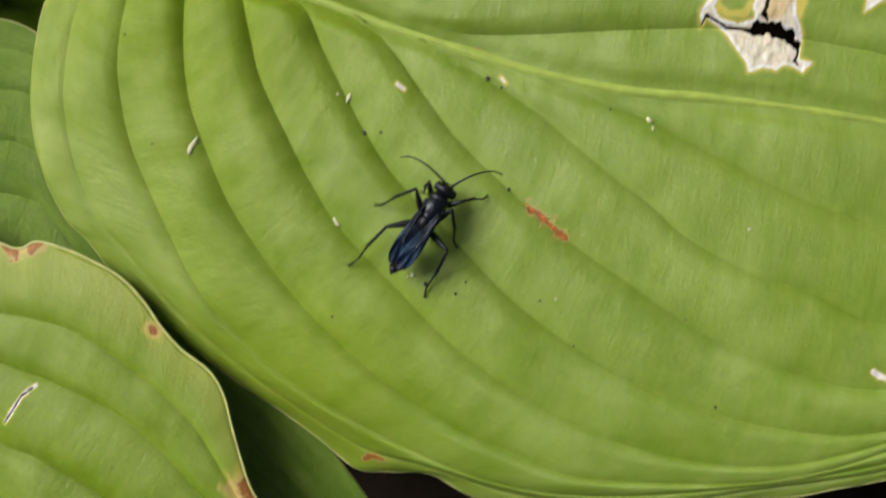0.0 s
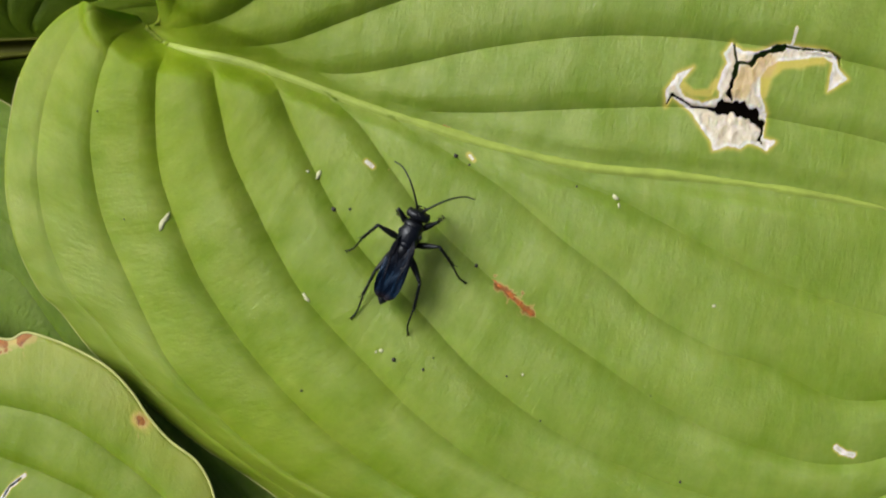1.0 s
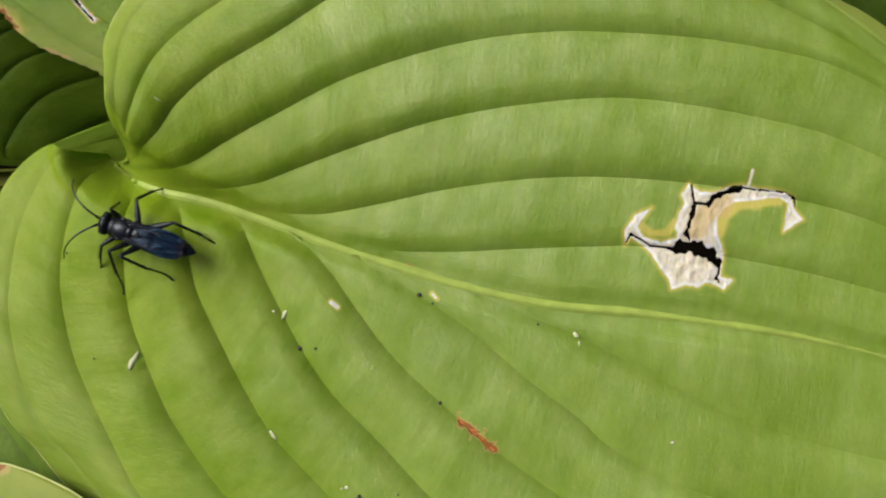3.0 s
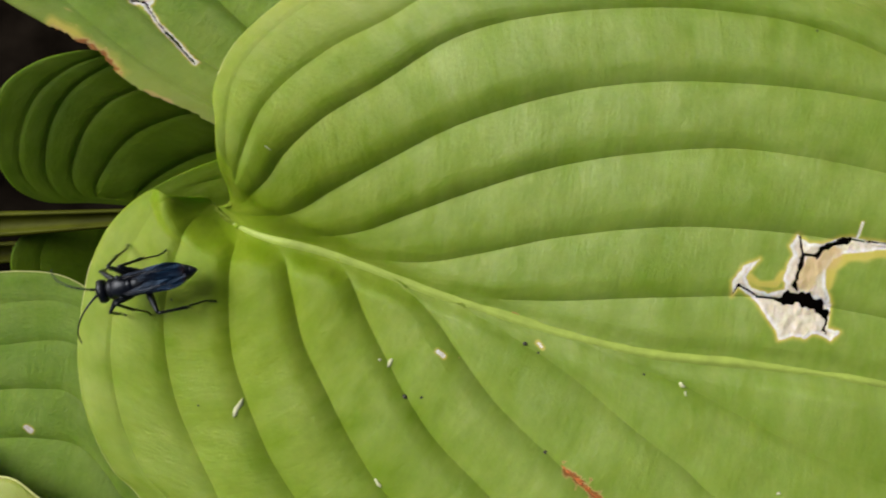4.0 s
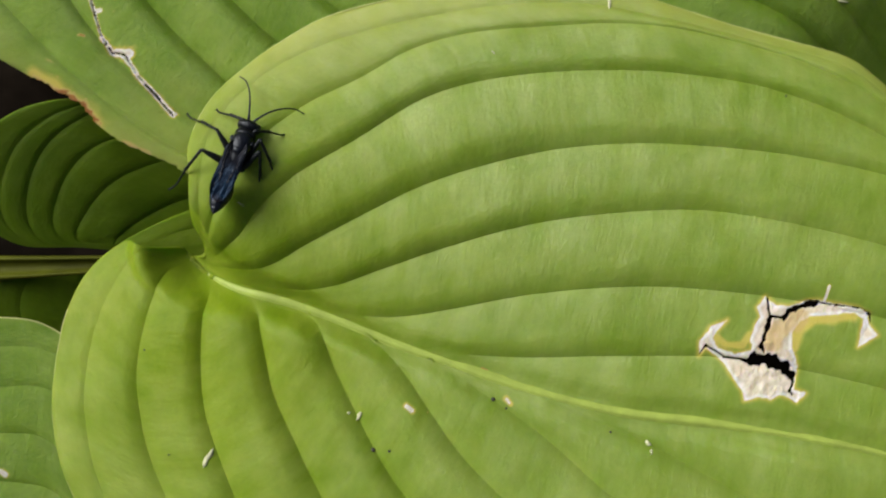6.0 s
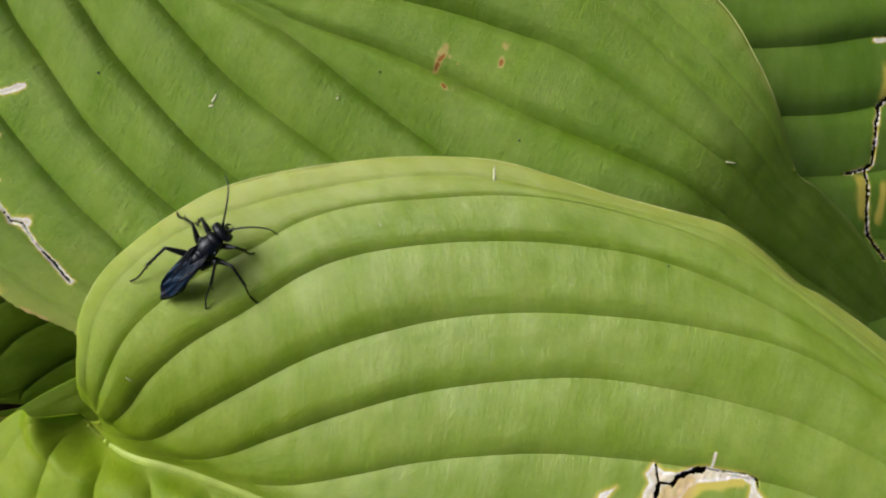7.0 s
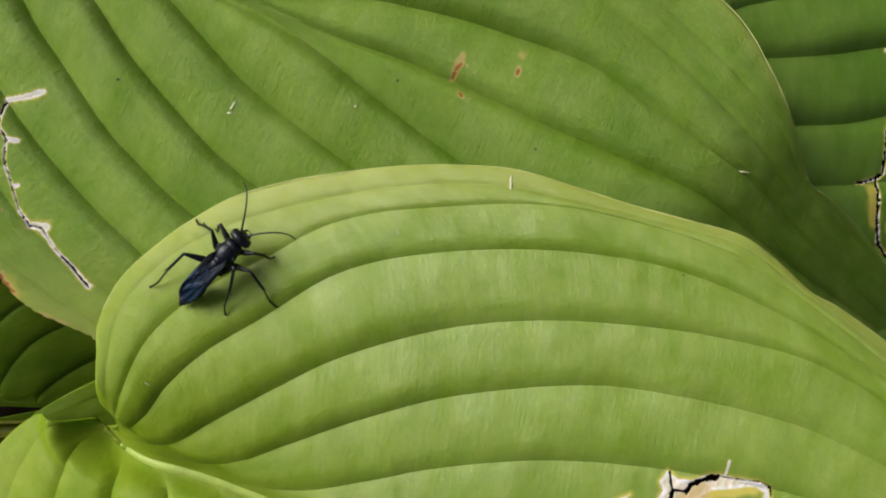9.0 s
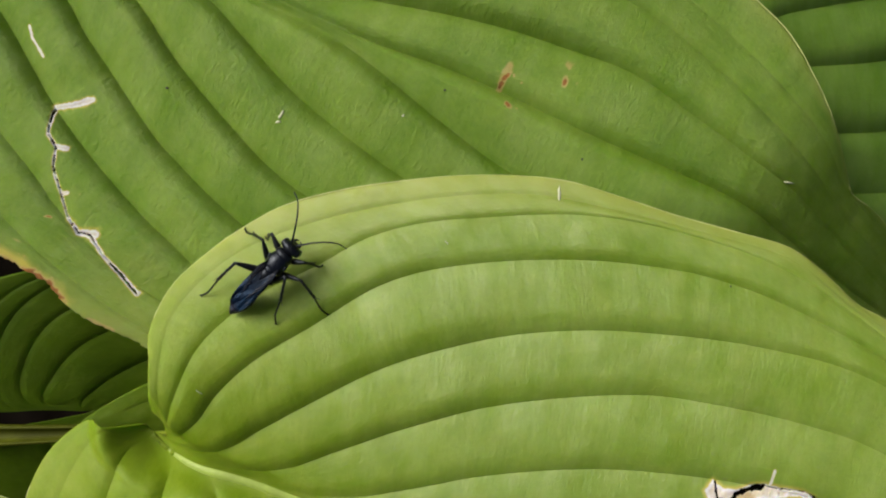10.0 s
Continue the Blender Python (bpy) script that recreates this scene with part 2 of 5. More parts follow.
def inside(poly, x, y):
    hit, j = False, len(poly) - 1
    for i in range(len(poly)):
        (xi, yi), (xj, yj) = poly[i], poly[j]
        if (yi > y) != (yj > y) and x < (xj - xi) * (y - yi) / (yj - yi) + xi:
            hit = not hit
        j = i
    return hit


def reach(path, x, y):
    """Distance from a polyline."""
    best = 1e9
    for (ax, ay), (bx, by) in zip(path, path[1:]):
        dx, dy = bx - ax, by - ay
        t = max(0.0, min(1.0, ((x - ax) * dx + (y - ay) * dy) / (dx * dx + dy * dy + 1e-9)))
        best = min(best, math.hypot(x - ax - t * dx, y - ay - t * dy))
    return best


def fine(path, step=1.5):
    out = [path[0]]
    for a, b in zip(path, path[1:]):
        n = max(1, int(math.dist(a, b) / step))
        out += [(a[0] + (b[0] - a[0]) * k / n, a[1] + (b[1] - a[1]) * k / n) for k in range(1, n + 1)]
    return out


def blade_mesh(blade, mat, parent, tears=(), crusts=(), rusts=(), stains=(), patches=(), tans=(), age=None, sky_haze=None, thick=0.45):
    """tears: (path, half width) cut through; crusts: (path, half width) dead tissue; rusts: the same, brown."""
    rows = blade.grid()
    bm = bmesh.new()
    uvl = bm.loops.layers.uv.new("UVMap")
    info = {}
    cross_l = bm.verts.layers.float.new("cross")
    along_l = bm.verts.layers.float.new("along")
    grid = []
    for r in rows:
        line = []
        for x, y, z, u, w in r:
            v = bm.verts.new((x * MM, y * MM, z * MM))
            info[v] = (u, w)
            v[cross_l], v[along_l] = abs(blade.cross(w)), u
            line.append(v)
        grid.append(line)
    length = blade.n * float(np.linalg.norm(np.diff(blade.curves[blade.mid], axis=0), axis=1).mean())
    gaps = [np.linalg.norm(p - q, axis=1) for p, q in zip(blade.curves, blade.curves[1:])]
    for ia, (a, b) in enumerate(zip(grid, grid[1:])):
        for q in range(blade.n - 1):
            quad = (a[q], b[q], b[q + 1], a[q + 1])
            if (quad[0].co - quad[1].co).to_2d().length + (quad[2].co - quad[3].co).to_2d().length < 2e-5:
                continue
            if abs((quad[2].co - quad[0].co).to_2d().cross((quad[3].co - quad[1].co).to_2d())) < 6e-9:
                continue
            f = bm.faces.new(quad)
            vein = ia // blade.k
            if ia % blade.k == 0 and ia and (vein != blade.mid or not blade.rib) and min(gaps[vein - 1][q], gaps[vein][q]) > 2.5:
                for e in f.edges:
                    if quad[0] in e.verts and quad[3] in e.verts:
                        e.smooth = False
            for loop in f.loops:
                u, w = info[loop.vert]
                loop[uvl].uv = (u * length, w * 9.0)
    bmesh.ops.remove_doubles(bm, verts=bm.verts, dist=1e-6)
    bm.normal_update()
    if sum(f.normal.z for f in bm.faces) < 0:
        bmesh.ops.reverse_faces(bm, faces=bm.faces)
    zone = [p for path, _ in (*tears, *crusts, *rusts) for p in fine(path)] + [p for ring in patches for p in fine([*ring, ring[0]], 1.0)]
    if zone:
        faces = list(bm.faces)
        mid = np.array([f.calc_center_median()[:2] for f in faces]) / MM
        close = np.full(len(faces), 1e9)
        for px, py in zone:
            close = np.minimum(close, (mid[:, 0] - px) ** 2 + (mid[:, 1] - py) ** 2)
        near = [f for f, c in zip(faces, close) if c < 9]
        edges = list({e for f in near for e in f.edges})
        bmesh.ops.subdivide_edges(bm, edges=edges, cuts=3, use_grid_fill=True)
    if tears:
        gone = []
        for f in bm.faces:
            c = f.calc_center_median() / MM
            for path, half in tears:
                if abs(c.x - path[0][0]) < 60 and reach(path, c.x, c.y) < half * (1 + 0.9 * bump2(c.x, c.y, 0.9, 3.0)):
                    gone.append(f)
                    break
        bmesh.ops.delete(bm, geom=gone, context="FACES")
    age_l = bm.verts.layers.float.new("age")
    sky_haze_l = bm.verts.layers.float.new("sky_haze")
    dead_l = bm.verts.layers.float.new("blight")
    rust_l = bm.verts.layers.float.new("rust")
    for v in bm.verts:
        x, y = v.co.x / MM, v.co.y / MM
        wob = bump2(x, y, 0.35, 5.0)
        for path, half in crusts:
            if abs(x - path[0][0]) < 60 and abs(y - path[0][1]) < 60:
                d = reach(path, x, y) / half * (1 + 0.4 * bump2(x, y, 0.6, 2.0) + 0.3 * bump2(x, y, 1.7, 9.0))
                v[dead_l] = max(v[dead_l], 1 - d / 2)
        for path, half in stains:
            d = reach(path, x, y) / half * (1 + 0.4 * bump2(x, y, 0.4, 6.0))
            v[dead_l] = max(v[dead_l], min(0.43, 0.8 - d / 2))
        for ring in patches:
            if min(p[0] for p in ring) - 3 < x < max(p[0] for p in ring) + 3 and min(p[1] for p in ring) - 3 < y < max(p[1] for p in ring) + 3:
                d = reach([*ring, ring[0]], x, y) * (1 if inside(ring, x, y) else -1)
                v[dead_l] = max(v[dead_l], min(1.0, 0.5 + d / (1.9 if d < 0 else 1.6) + (0.14 if d > 0 else 0.06) * bump2(x, y, 1.3, 2.0)))
        for path, half in tans:
            d = reach(path, x, y) / half * (1 + 0.5 * bump2(x, y, 0.7, 8.0))
            v[rust_l] = max(v[rust_l], min(0.42, 1.0 - 0.6 * d))
        for path, half in rusts:
            if abs(x - path[0][0]) < 60 and abs(y - path[0][1]) < 60:
                d = reach(path, x, y) / half * (1 + 0.9 * bump2(x, y, 0.7, 4.0) + 0.5 * bump2(x, y, 1.9, 7.0))
                v[rust_l] = max(v[rust_l], 1.6 - d)
        if v[dead_l] > 0.5:
            v.co.z += (0.2 * bump2(x, y, 0.9, 12.0) + 0.06 * bump2(x, y, 2.3, 3.0)) * min(1, (v[dead_l] - 0.5) * 4) * MM
        v[sky_haze_l] = sky_haze(x, y) if sky_haze else 0.5
        if age:
            v[age_l] = max(0.0, min(1.0, age(x, y, v[along_l], v[cross_l]) + 0.15 * wob))
    ob = part("blade", bm, mat, parent)
    ob.modifiers.new("thickness", "SOLIDIFY").thickness = thick * MM
    ob.modifiers["thickness"].offset = -1
    return ob


def midrib_mesh(blade, count, wide, high):
    """A soft ridge along the midrib, tapering towards the tip; its edges dive into the blade."""
    pts = [Vector(p) for p in blade.line(blade.mid)]
    bm = bmesh.new()
    rows = []
    for i in range(count):
        way = (pts[i + 1] - pts[max(i - 1, 0)]).to_2d().normalized()
        side = Vector((-way.y, way.x, 0))
        k = (1 - i / count) ** 0.8 * (0.45 + 0.55 * ease(i, 0, 45))
        half = wide * (0.38 + 0.62 * k) * (0.2 + 0.8 * ease(i, 0, 14)) * MM
        rows.append([bm.verts.new(pts[i] + side * s * half + Vector((0, 0, MM * (-0.35 - 0.4 * (1 - ease(i, 0, 20)) + (0.35 + high * (0.12 + 0.88 * k)) * (0.5 + 0.5 * math.cos(math.pi * s))))))
                     for s in (j / 8 - 1 for j in range(17))])
    for r0, r1 in zip(rows, rows[1:]):
        for j in range(16):
            bm.faces.new((r0[j + 1], r0[j], r1[j], r1[j + 1]))
    bm.normal_update()
    if sum(f.normal.z for f in bm.faces) < 0:
        bmesh.ops.reverse_faces(bm, faces=bm.faces)
    return bm


def leaf(name, label, blade, mat, rim_width=0.09, rims=(0, -1), midrib=None, **extra):
    thing = tagged(new(name), label, "leaf", "hosta leaves")
    blade_mesh(blade, mat, thing, **extra)
    for i in rims:
        i %= blade.nv
        pts = blade.line(i, -0.15)[blade.n // 12:]
        part("margin", tube(pts, [rim_width * MM] * len(pts), 6), RIM, thing, "pale thin leaf margin")
    if midrib:
        part("midrib", midrib_mesh(blade, *midrib), RIB, thing, "pale low midrib")
    return thing


# ---- the leaves' veins, in millimetres ----
MAIN = [
    [(-54.9, 12.0), (-60.4, 12.3), (-63.7, 13.4), (-67.4, 11.6), (-72.2, 6.9), (-75.7, 0.2), (-77.8, -9.1), (-78.5, -18.3), (-76.8, -28.8), (-72.5, -38.0), (-69.5, -41.0), (-64.1, -48.2), (-54.7, -57.8), (-44.7, -66.2), (-34.8, -73.1), (-27.8, -78.4), (-21.6, -83.2), (-15.6, -83.6), (-8.6, -83.8), (-1.6, -87.3), (10.2, -90.3), (29.6, -90.6), (46.9, -86.8), (53.6, -86.5), (61.1, -85.0), (69.5, -83.4), (100.3, -75.6), (129.5, -56.5), (151.4, -37.6)],
    [(-54.2, 11.5), (-57.9, 10.4), (-60.7, 11.8), (-63.2, 9.8), (-67.1, 4.1), (-70.0, -2.8), (-71.9, -12.1), (-71.9, -20.3), (-69.7, -30.7), (-65.9, -38.9), (-62.0, -43.1), (-55.1, -51.9), (-47.2, -59.6), (-39.2, -66.2), (-28.4, -73.8), (-19.5, -78.9), (-8.6, -81.9), (5.3, -86.1), (24.6, -88.2), (43.9, -85.5), (69.3, -81.7), (100.0, -73.4), (129.0, -55.3), (150.9, -37.4)],
    [(-53.8, 11.1), (-54.3, 9.6), (-56.6, 8.3), (-58.6, 4.0), (-60.7, -3.1), (-61.9, -10.1), (-61.6, -17.2), (-59.9, -25.5), (-56.2, -34.7), (-48.8, -50.0), (-41.0, -59.0), (-32.1, -66.9), (-24.3, -71.9), (-14.4, -77.1), (-4.5, -81.5), (7.1, -84.9), (22.6, -86.0), (43.6, -84.3), (69.0, -80.3), (99.6, -71.1), (128.6, -54.1), (150.5, -37.3)],
    [(-53.4, 10.8), (-51.5, 7.6), (-49.5, 4.9), (-49.8, -1.3), (-50.1, -9.2), (-49.4, -17.3), (-46.8, -25.5), (-42.6, -35.7), (-33.6, -49.0), (-23.9, -59.5), (-14.1, -67.6), (-4.5, -73.7), (5.2, -78.0), (16.7, -82.4), (33.9, -83.6), (53.0, -82.7), (68.9, -78.2), (99.4, -67.9), (128.2, -52.5), (150.1, -37.2)],
    [(-53.4, 10.7), (-49.9, 7.4), (-44.2, 4.7), (-40.6, 1.5), (-38.8, -5.4), (-37.1, -13.4), (-33.1, -22.5), (-28.7, -31.4), (-24.1, -38.9), (-14.0, -50.0), (-4.4, -59.7), (5.2, -67.0), (14.8, -72.4), (24.4, -76.7), (35.8, -79.6), (51.0, -80.6), (68.7, -76.7), (99.1, -64.8), (128.0, -50.9), (149.8, -37.1)],
    [(-53.6, 10.7), (-50.0, 7.5), (-44.3, 5.0), (-34.5, 2.7), (-29.7, -1.1), (-25.9, -9.6), (-22.0, -17.6), (-19.1, -23.1), (-14.2, -30.7), (-5.3, -40.2), (5.3, -51.6), (14.9, -59.3), (24.4, -65.1), (35.8, -70.0), (49.1, -74.0), (68.7, -74.8), (99.0, -60.7), (127.8, -48.8), (149.6, -37.1)],
    [(-53.7, 10.7), (-50.2, 7.5), (-44.4, 5.0), (-34.6, 2.7), (-24.8, -0.8), (-17.9, -5.4), (-13.9, -9.7), (-9.0, -16.7), (-3.1, -24.7), (5.8, -33.5), (14.5, -41.3), (25.5, -49.3), (37.8, -57.7), (49.1, -63.3), (68.7, -67.7), (99.0, -56.8), (127.9, -46.9), (149.7, -37.1)],
    [(-53.9, 10.8), (-50.4, 7.5), (-44.7, 5.0), (-34.7, 2.7), (-24.8, -0.8), (-14.9, -4.7), (-7.0, -8.9), (2.1, -14.5), (10.8, -20.5), (20.7, -29.1), (30.6, -36.9), (34.2, -40.5), (45.5, -47.3), (56.9, -51.4), (68.9, -56.7), (99.2, -51.9), (128.1, -44.5), (150.0, -37.2)],
    [(-54.2, 10.8), (-50.8, 7.5), (-45.0, 5.0), (-34.9, 2.6), (-24.9, -0.8), (-15.0, -4.7), (-5.0, -8.1), (5.0, -11.9), (14.9, -15.9), (24.8, -19.7), (30.7, -22.2), (42.6, -28.6), (58.4, -36.6), (76.8, -42.6), (99.5, -46.1), (128.5, -41.7), (150.5, -37.3)],
    [(-54.6, 10.8), (-51.2, 7.6), (-45.4, 5.1), (-35.2, 2.6), (-25.1, -0.9), (-15.1, -4.8), (-5.0, -8.2), (5.0, -11.5), (15.0, -14.2), (25.0, -16.3), (43.9, -18.3), (60.7, -20.8), (77.3, -24.2), (100.0, -30.5), (129.2, -36.5), (151.4, -37.6)],
    [(-54.0, 10.8), (-50.6, 7.5), (-44.8, 5.0), (-34.8, 2.6), (-24.9, -0.8), (-14.9, -4.3), (-5.0, -6.2), (8.0, -6.7), (20.9, -6.3), (30.8, -6.1), (40.7, -6.1), (55.4, -8.0), (76.7, -12.8), (99.3, -20.3), (128.3, -32.3), (150.4, -37.3)],
    [(-53.6, 10.7), (-50.1, 8.2), (-42.6, 5.2), (-33.6, 2.9), (-23.7, 0.6), (-14.8, 0.3), (-4.9, 1.9), (7.0, 4.3), (20.9, 5.9), (32.6, 6.2), (49.3, 4.9), (62.0, 2.8), (76.4, -0.5), (98.8, -10.4), (127.8, -28.3), (149.9, -37.2)],
    [(-53.2, 10.7), (-49.8, 8.7), (-43.5, 6.3), (-35.3, 4.9), (-26.5, 5.7), (-18.6, 8.5), (-6.7, 12.7), (7.1, 16.7), (20.8, 18.9), (37.4, 19.8), (50.0, 18.3), (63.6, 15.5), (76.0, 11.7), (98.6, -0.6), (127.6, -23.3), (149.7, -37.1)],
    [(-52.9, 10.6), (-49.5, 9.1), (-43.8, 8.3), (-38.0, 9.1), (-31.1, 13.0), (-22.3, 17.8), (-10.5, 23.7), (1.3, 27.6), (13.0, 30.2), (26.7, 31.3), (40.2, 30.8), (57.6, 28.7), (75.8, 23.8), (98.4, 9.1), (127.5, -18.4), (149.7, -37.1)],
    [(-52.2, 10.5), (-48.0, 10.6), (-42.6, 14.2), (-39.1, 19.2), (-33.0, 25.0), (-22.7, 31.4), (-11.9, 38.2), (-3.8, 41.2), (8.3, 43.2), (22.4, 43.9), (34.5, 43.3), (48.5, 41.0), (62.6, 35.9), (79.4, 26.6), (98.4, 12.0), (127.7, -16.5), (149.9, -37.2)],
    [(-51.6, 10.4), (-48.7, 11.5), (-46.3, 18.0), (-41.9, 28.2), (-31.9, 37.1), (-21.6, 42.5), (-13.1, 47.3), (-4.0, 50.0), (9.2, 51.4), (23.4, 52.0), (34.5, 50.9), (47.5, 47.8), (57.6, 44.4), (67.7, 39.0), (79.6, 30.6), (98.6, 14.9), (128.1, -14.6), (150.4, -37.3)],
    [(-51.2, 10.4), (-49.0, 12.2), (-48.4, 14.9), (-48.7, 23.7), (-47.7, 32.0), (-43.9, 38.0), (-36.6, 44.2), (-26.5, 48.9), (-13.2, 52.6), (2.1, 55.1), (17.3, 55.5), (32.5, 52.7), (47.7, 49.1), (62.8, 44.7), (72.9, 37.0), (79.8, 32.3), (98.9, 16.9), (128.5, -13.2), (150.9, -37.4)],
    [(-50.8, 10.3), (-50.1, 12.8), (-50.0, 19.3), (-50.5, 25.1), (-51.2, 29.9), (-48.3, 37.9), (-41.2, 45.1), (-35.8, 49.0), (-28.7, 53.0), (-18.5, 56.0), (-8.2, 57.7), (2.0, 58.8), (12.2, 59.0), (22.4, 58.2), (32.6, 55.3), (42.8, 52.1), (52.9, 49.4), (63.0, 46.5), (68.0, 43.0), (75.2, 36.5), (80.0, 33.9), (99.2, 18.9), (129.0, -11.8), (151.4, -37.6)],
]

UPPER = [
    [(-114.6, 125.8), (-116.5, 102.2), (-110.7, 70.1), (-94.3, 49.9), (-83.5, 43.1), (-75.4, 37.9), (-67.2, 31.5), (-54.8, 25.8), (-34.8, 15.4), (2.8, 7.1), (50.3, 4.6), (136.6, 14.2)],
    [(-114.6, 125.8), (-115.5, 106.5), (-103.2, 75.5), (-83.6, 51.1), (-72.7, 41.1), (-56.5, 30.1), (-34.9, 21.8), (2.7, 13.7), (49.5, 11.3), (136.6, 14.2)],
    [(-114.6, 125.8), (-115.0, 111.8), (-96.9, 83.1), (-83.8, 66.7), (-77.3, 58.7), (-72.9, 52.6), (-62.0, 41.3), (-45.8, 31.3), (-24.2, 24.1), (8.0, 19.1), (48.9, 16.4), (136.6, 14.2)],
    [(-114.6, 125.8), (-114.5, 117.2), (-95.0, 102.4), (-84.1, 89.7), (-73.1, 71.1), (-62.2, 57.3), (-51.3, 46.2), (-37.2, 34.6), (-8.2, 25.4), (48.2, 21.4), (136.6, 14.2)],
    [(-114.6, 125.8), (-111.4, 122.6), (-84.3, 107.9), (-71.5, 92.0), (-67.9, 85.6), (-63.1, 78.7), (-58.1, 71.3), (-53.5, 65.0), (-48.3, 59.6), (-43.8, 55.1), (-37.4, 49.6), (-23.4, 39.1), (7.8, 31.0), (54.2, 24.7), (136.6, 14.2)],
    [(-114.6, 125.8), (-106.0, 123.7), (-73.6, 107.0), (-58.4, 92.2), (-50.7, 81.0), (-40.9, 69.4), (-32.2, 60.4), (-23.6, 54.1), (-3.1, 43.7), (23.8, 35.4), (60.5, 27.0), (136.6, 14.2)],
    [(-114.6, 125.8), (-100.6, 122.7), (-60.7, 105.0), (-44.4, 92.4), (-36.8, 84.1), (-28.1, 74.9), (-18.4, 67.0), (-6.5, 58.6), (12.9, 48.1), (34.6, 39.9), (66.8, 29.3), (136.6, 14.2)],
    [(-114.6, 125.8), (-95.3, 122.3), (-52.1, 103.0), (-35.9, 93.0), (-24.0, 87.5), (-14.3, 81.0), (-2.4, 71.5), (12.8, 60.5), (34.3, 49.5), (73.2, 32.9), (136.6, 14.2)],
    [(-114.6, 125.8), (-95.3, 122.8), (-48.9, 102.5), (-32.7, 93.1), (-24.0, 89.2), (-11.1, 84.0), (1.8, 79.6), (14.7, 74.1), (29.8, 67.1), (44.8, 60.9), (58.6, 54.9), (82.8, 41.3), (136.6, 14.2)],
    [(-114.6, 125.8), (-84.5, 120.8), (-43.5, 103.1), (-24.1, 94.8), (-11.2, 92.3), (1.7, 90.0), (12.4, 87.5), (23.1, 84.1), (36.0, 79.5), (47.9, 71.6), (59.0, 63.9), (70.8, 56.9), (91.4, 42.6), (136.6, 14.2)],
    [(-114.6, 125.8), (-84.6, 124.0), (-30.7, 108.6), (1.5, 103.6), (18.7, 99.6), (31.5, 94.9), (39.5, 90.5), (46.6, 85.5), (53.5, 79.7), (60.2, 73.4), (66.8, 67.4), (76.4, 59.2), (96.2, 44.4), (136.6, 14.2)],
    [(-114.6, 125.8), (-84.6, 130.4), (-14.8, 116.3), (22.8, 108.2), (39.0, 99.8), (50.3, 90.7), (56.8, 85.1), (62.3, 79.8), (68.5, 73.6), (75.3, 66.7), (80.7, 60.1), (99.6, 46.3), (136.6, 14.2)],
    [(-114.6, 125.8), (-90.1, 134.7), (-20.2, 123.7), (22.7, 117.8), (47.4, 105.3), (59.4, 93.7), (65.3, 87.9), (70.4, 80.0), (76.3, 69.8), (80.9, 61.7), (83.1, 58.3), (89.1, 55.4), (102.7, 46.3), (113.3, 36.2), (136.6, 14.2)],
]

SIDE = [
    [(59.7, 110.2), (73.3, 142.6), (94.9, 154.2), (119.8, 163.0), (160.8, 168.0), (218.7, 145.7), (309.9, 99.3)],
    [(59.7, 102.2), (73.2, 126.2), (94.7, 135.2), (119.5, 143.2), (160.3, 149.1), (218.3, 134.5), (309.9, 99.3)],
    [(59.7, 95.0), (73.1, 111.1), (94.6, 118.4), (119.3, 124.9), (160.0, 130.3), (218.0, 123.4), (309.9, 99.3)],
    [(59.6, 88.6), (73.0, 98.1), (85.7, 102.1), (101.9, 106.1), (120.2, 110.8), (159.7, 115.8), (217.8, 114.9), (309.9, 99.3)],
    [(59.6, 83.2), (73.0, 87.2), (84.1, 88.5), (97.2, 90.4), (115.5, 94.2), (159.3, 101.6), (217.5, 106.4), (309.9, 99.3)],
    [(59.6, 76.0), (72.9, 72.3), (87.6, 73.5), (101.6, 74.9), (115.3, 78.0), (159.1, 87.3), (217.3, 97.8), (309.9, 99.3)],
    [(59.5, 70.1), (72.8, 60.3), (91.1, 60.1), (106.0, 61.2), (119.6, 63.5), (158.7, 73.2), (216.9, 89.3), (309.9, 99.3)],
    [(59.5, 64.6), (72.7, 49.1), (93.8, 47.0), (105.7, 47.1), (119.4, 46.6), (158.5, 60.5), (216.7, 81.8), (309.9, 99.3)],
    [(59.5, 58.6), (72.6, 37.0), (93.6, 31.8), (108.5, 30.3), (124.2, 31.3), (158.2, 47.7), (216.5, 74.1), (309.9, 99.3)],
    [(59.4, 51.3), (72.5, 22.3), (93.5, 14.1), (108.3, 10.9), (124.0, 12.7), (158.0, 35.2), (216.3, 66.5), (309.9, 99.3)],
]

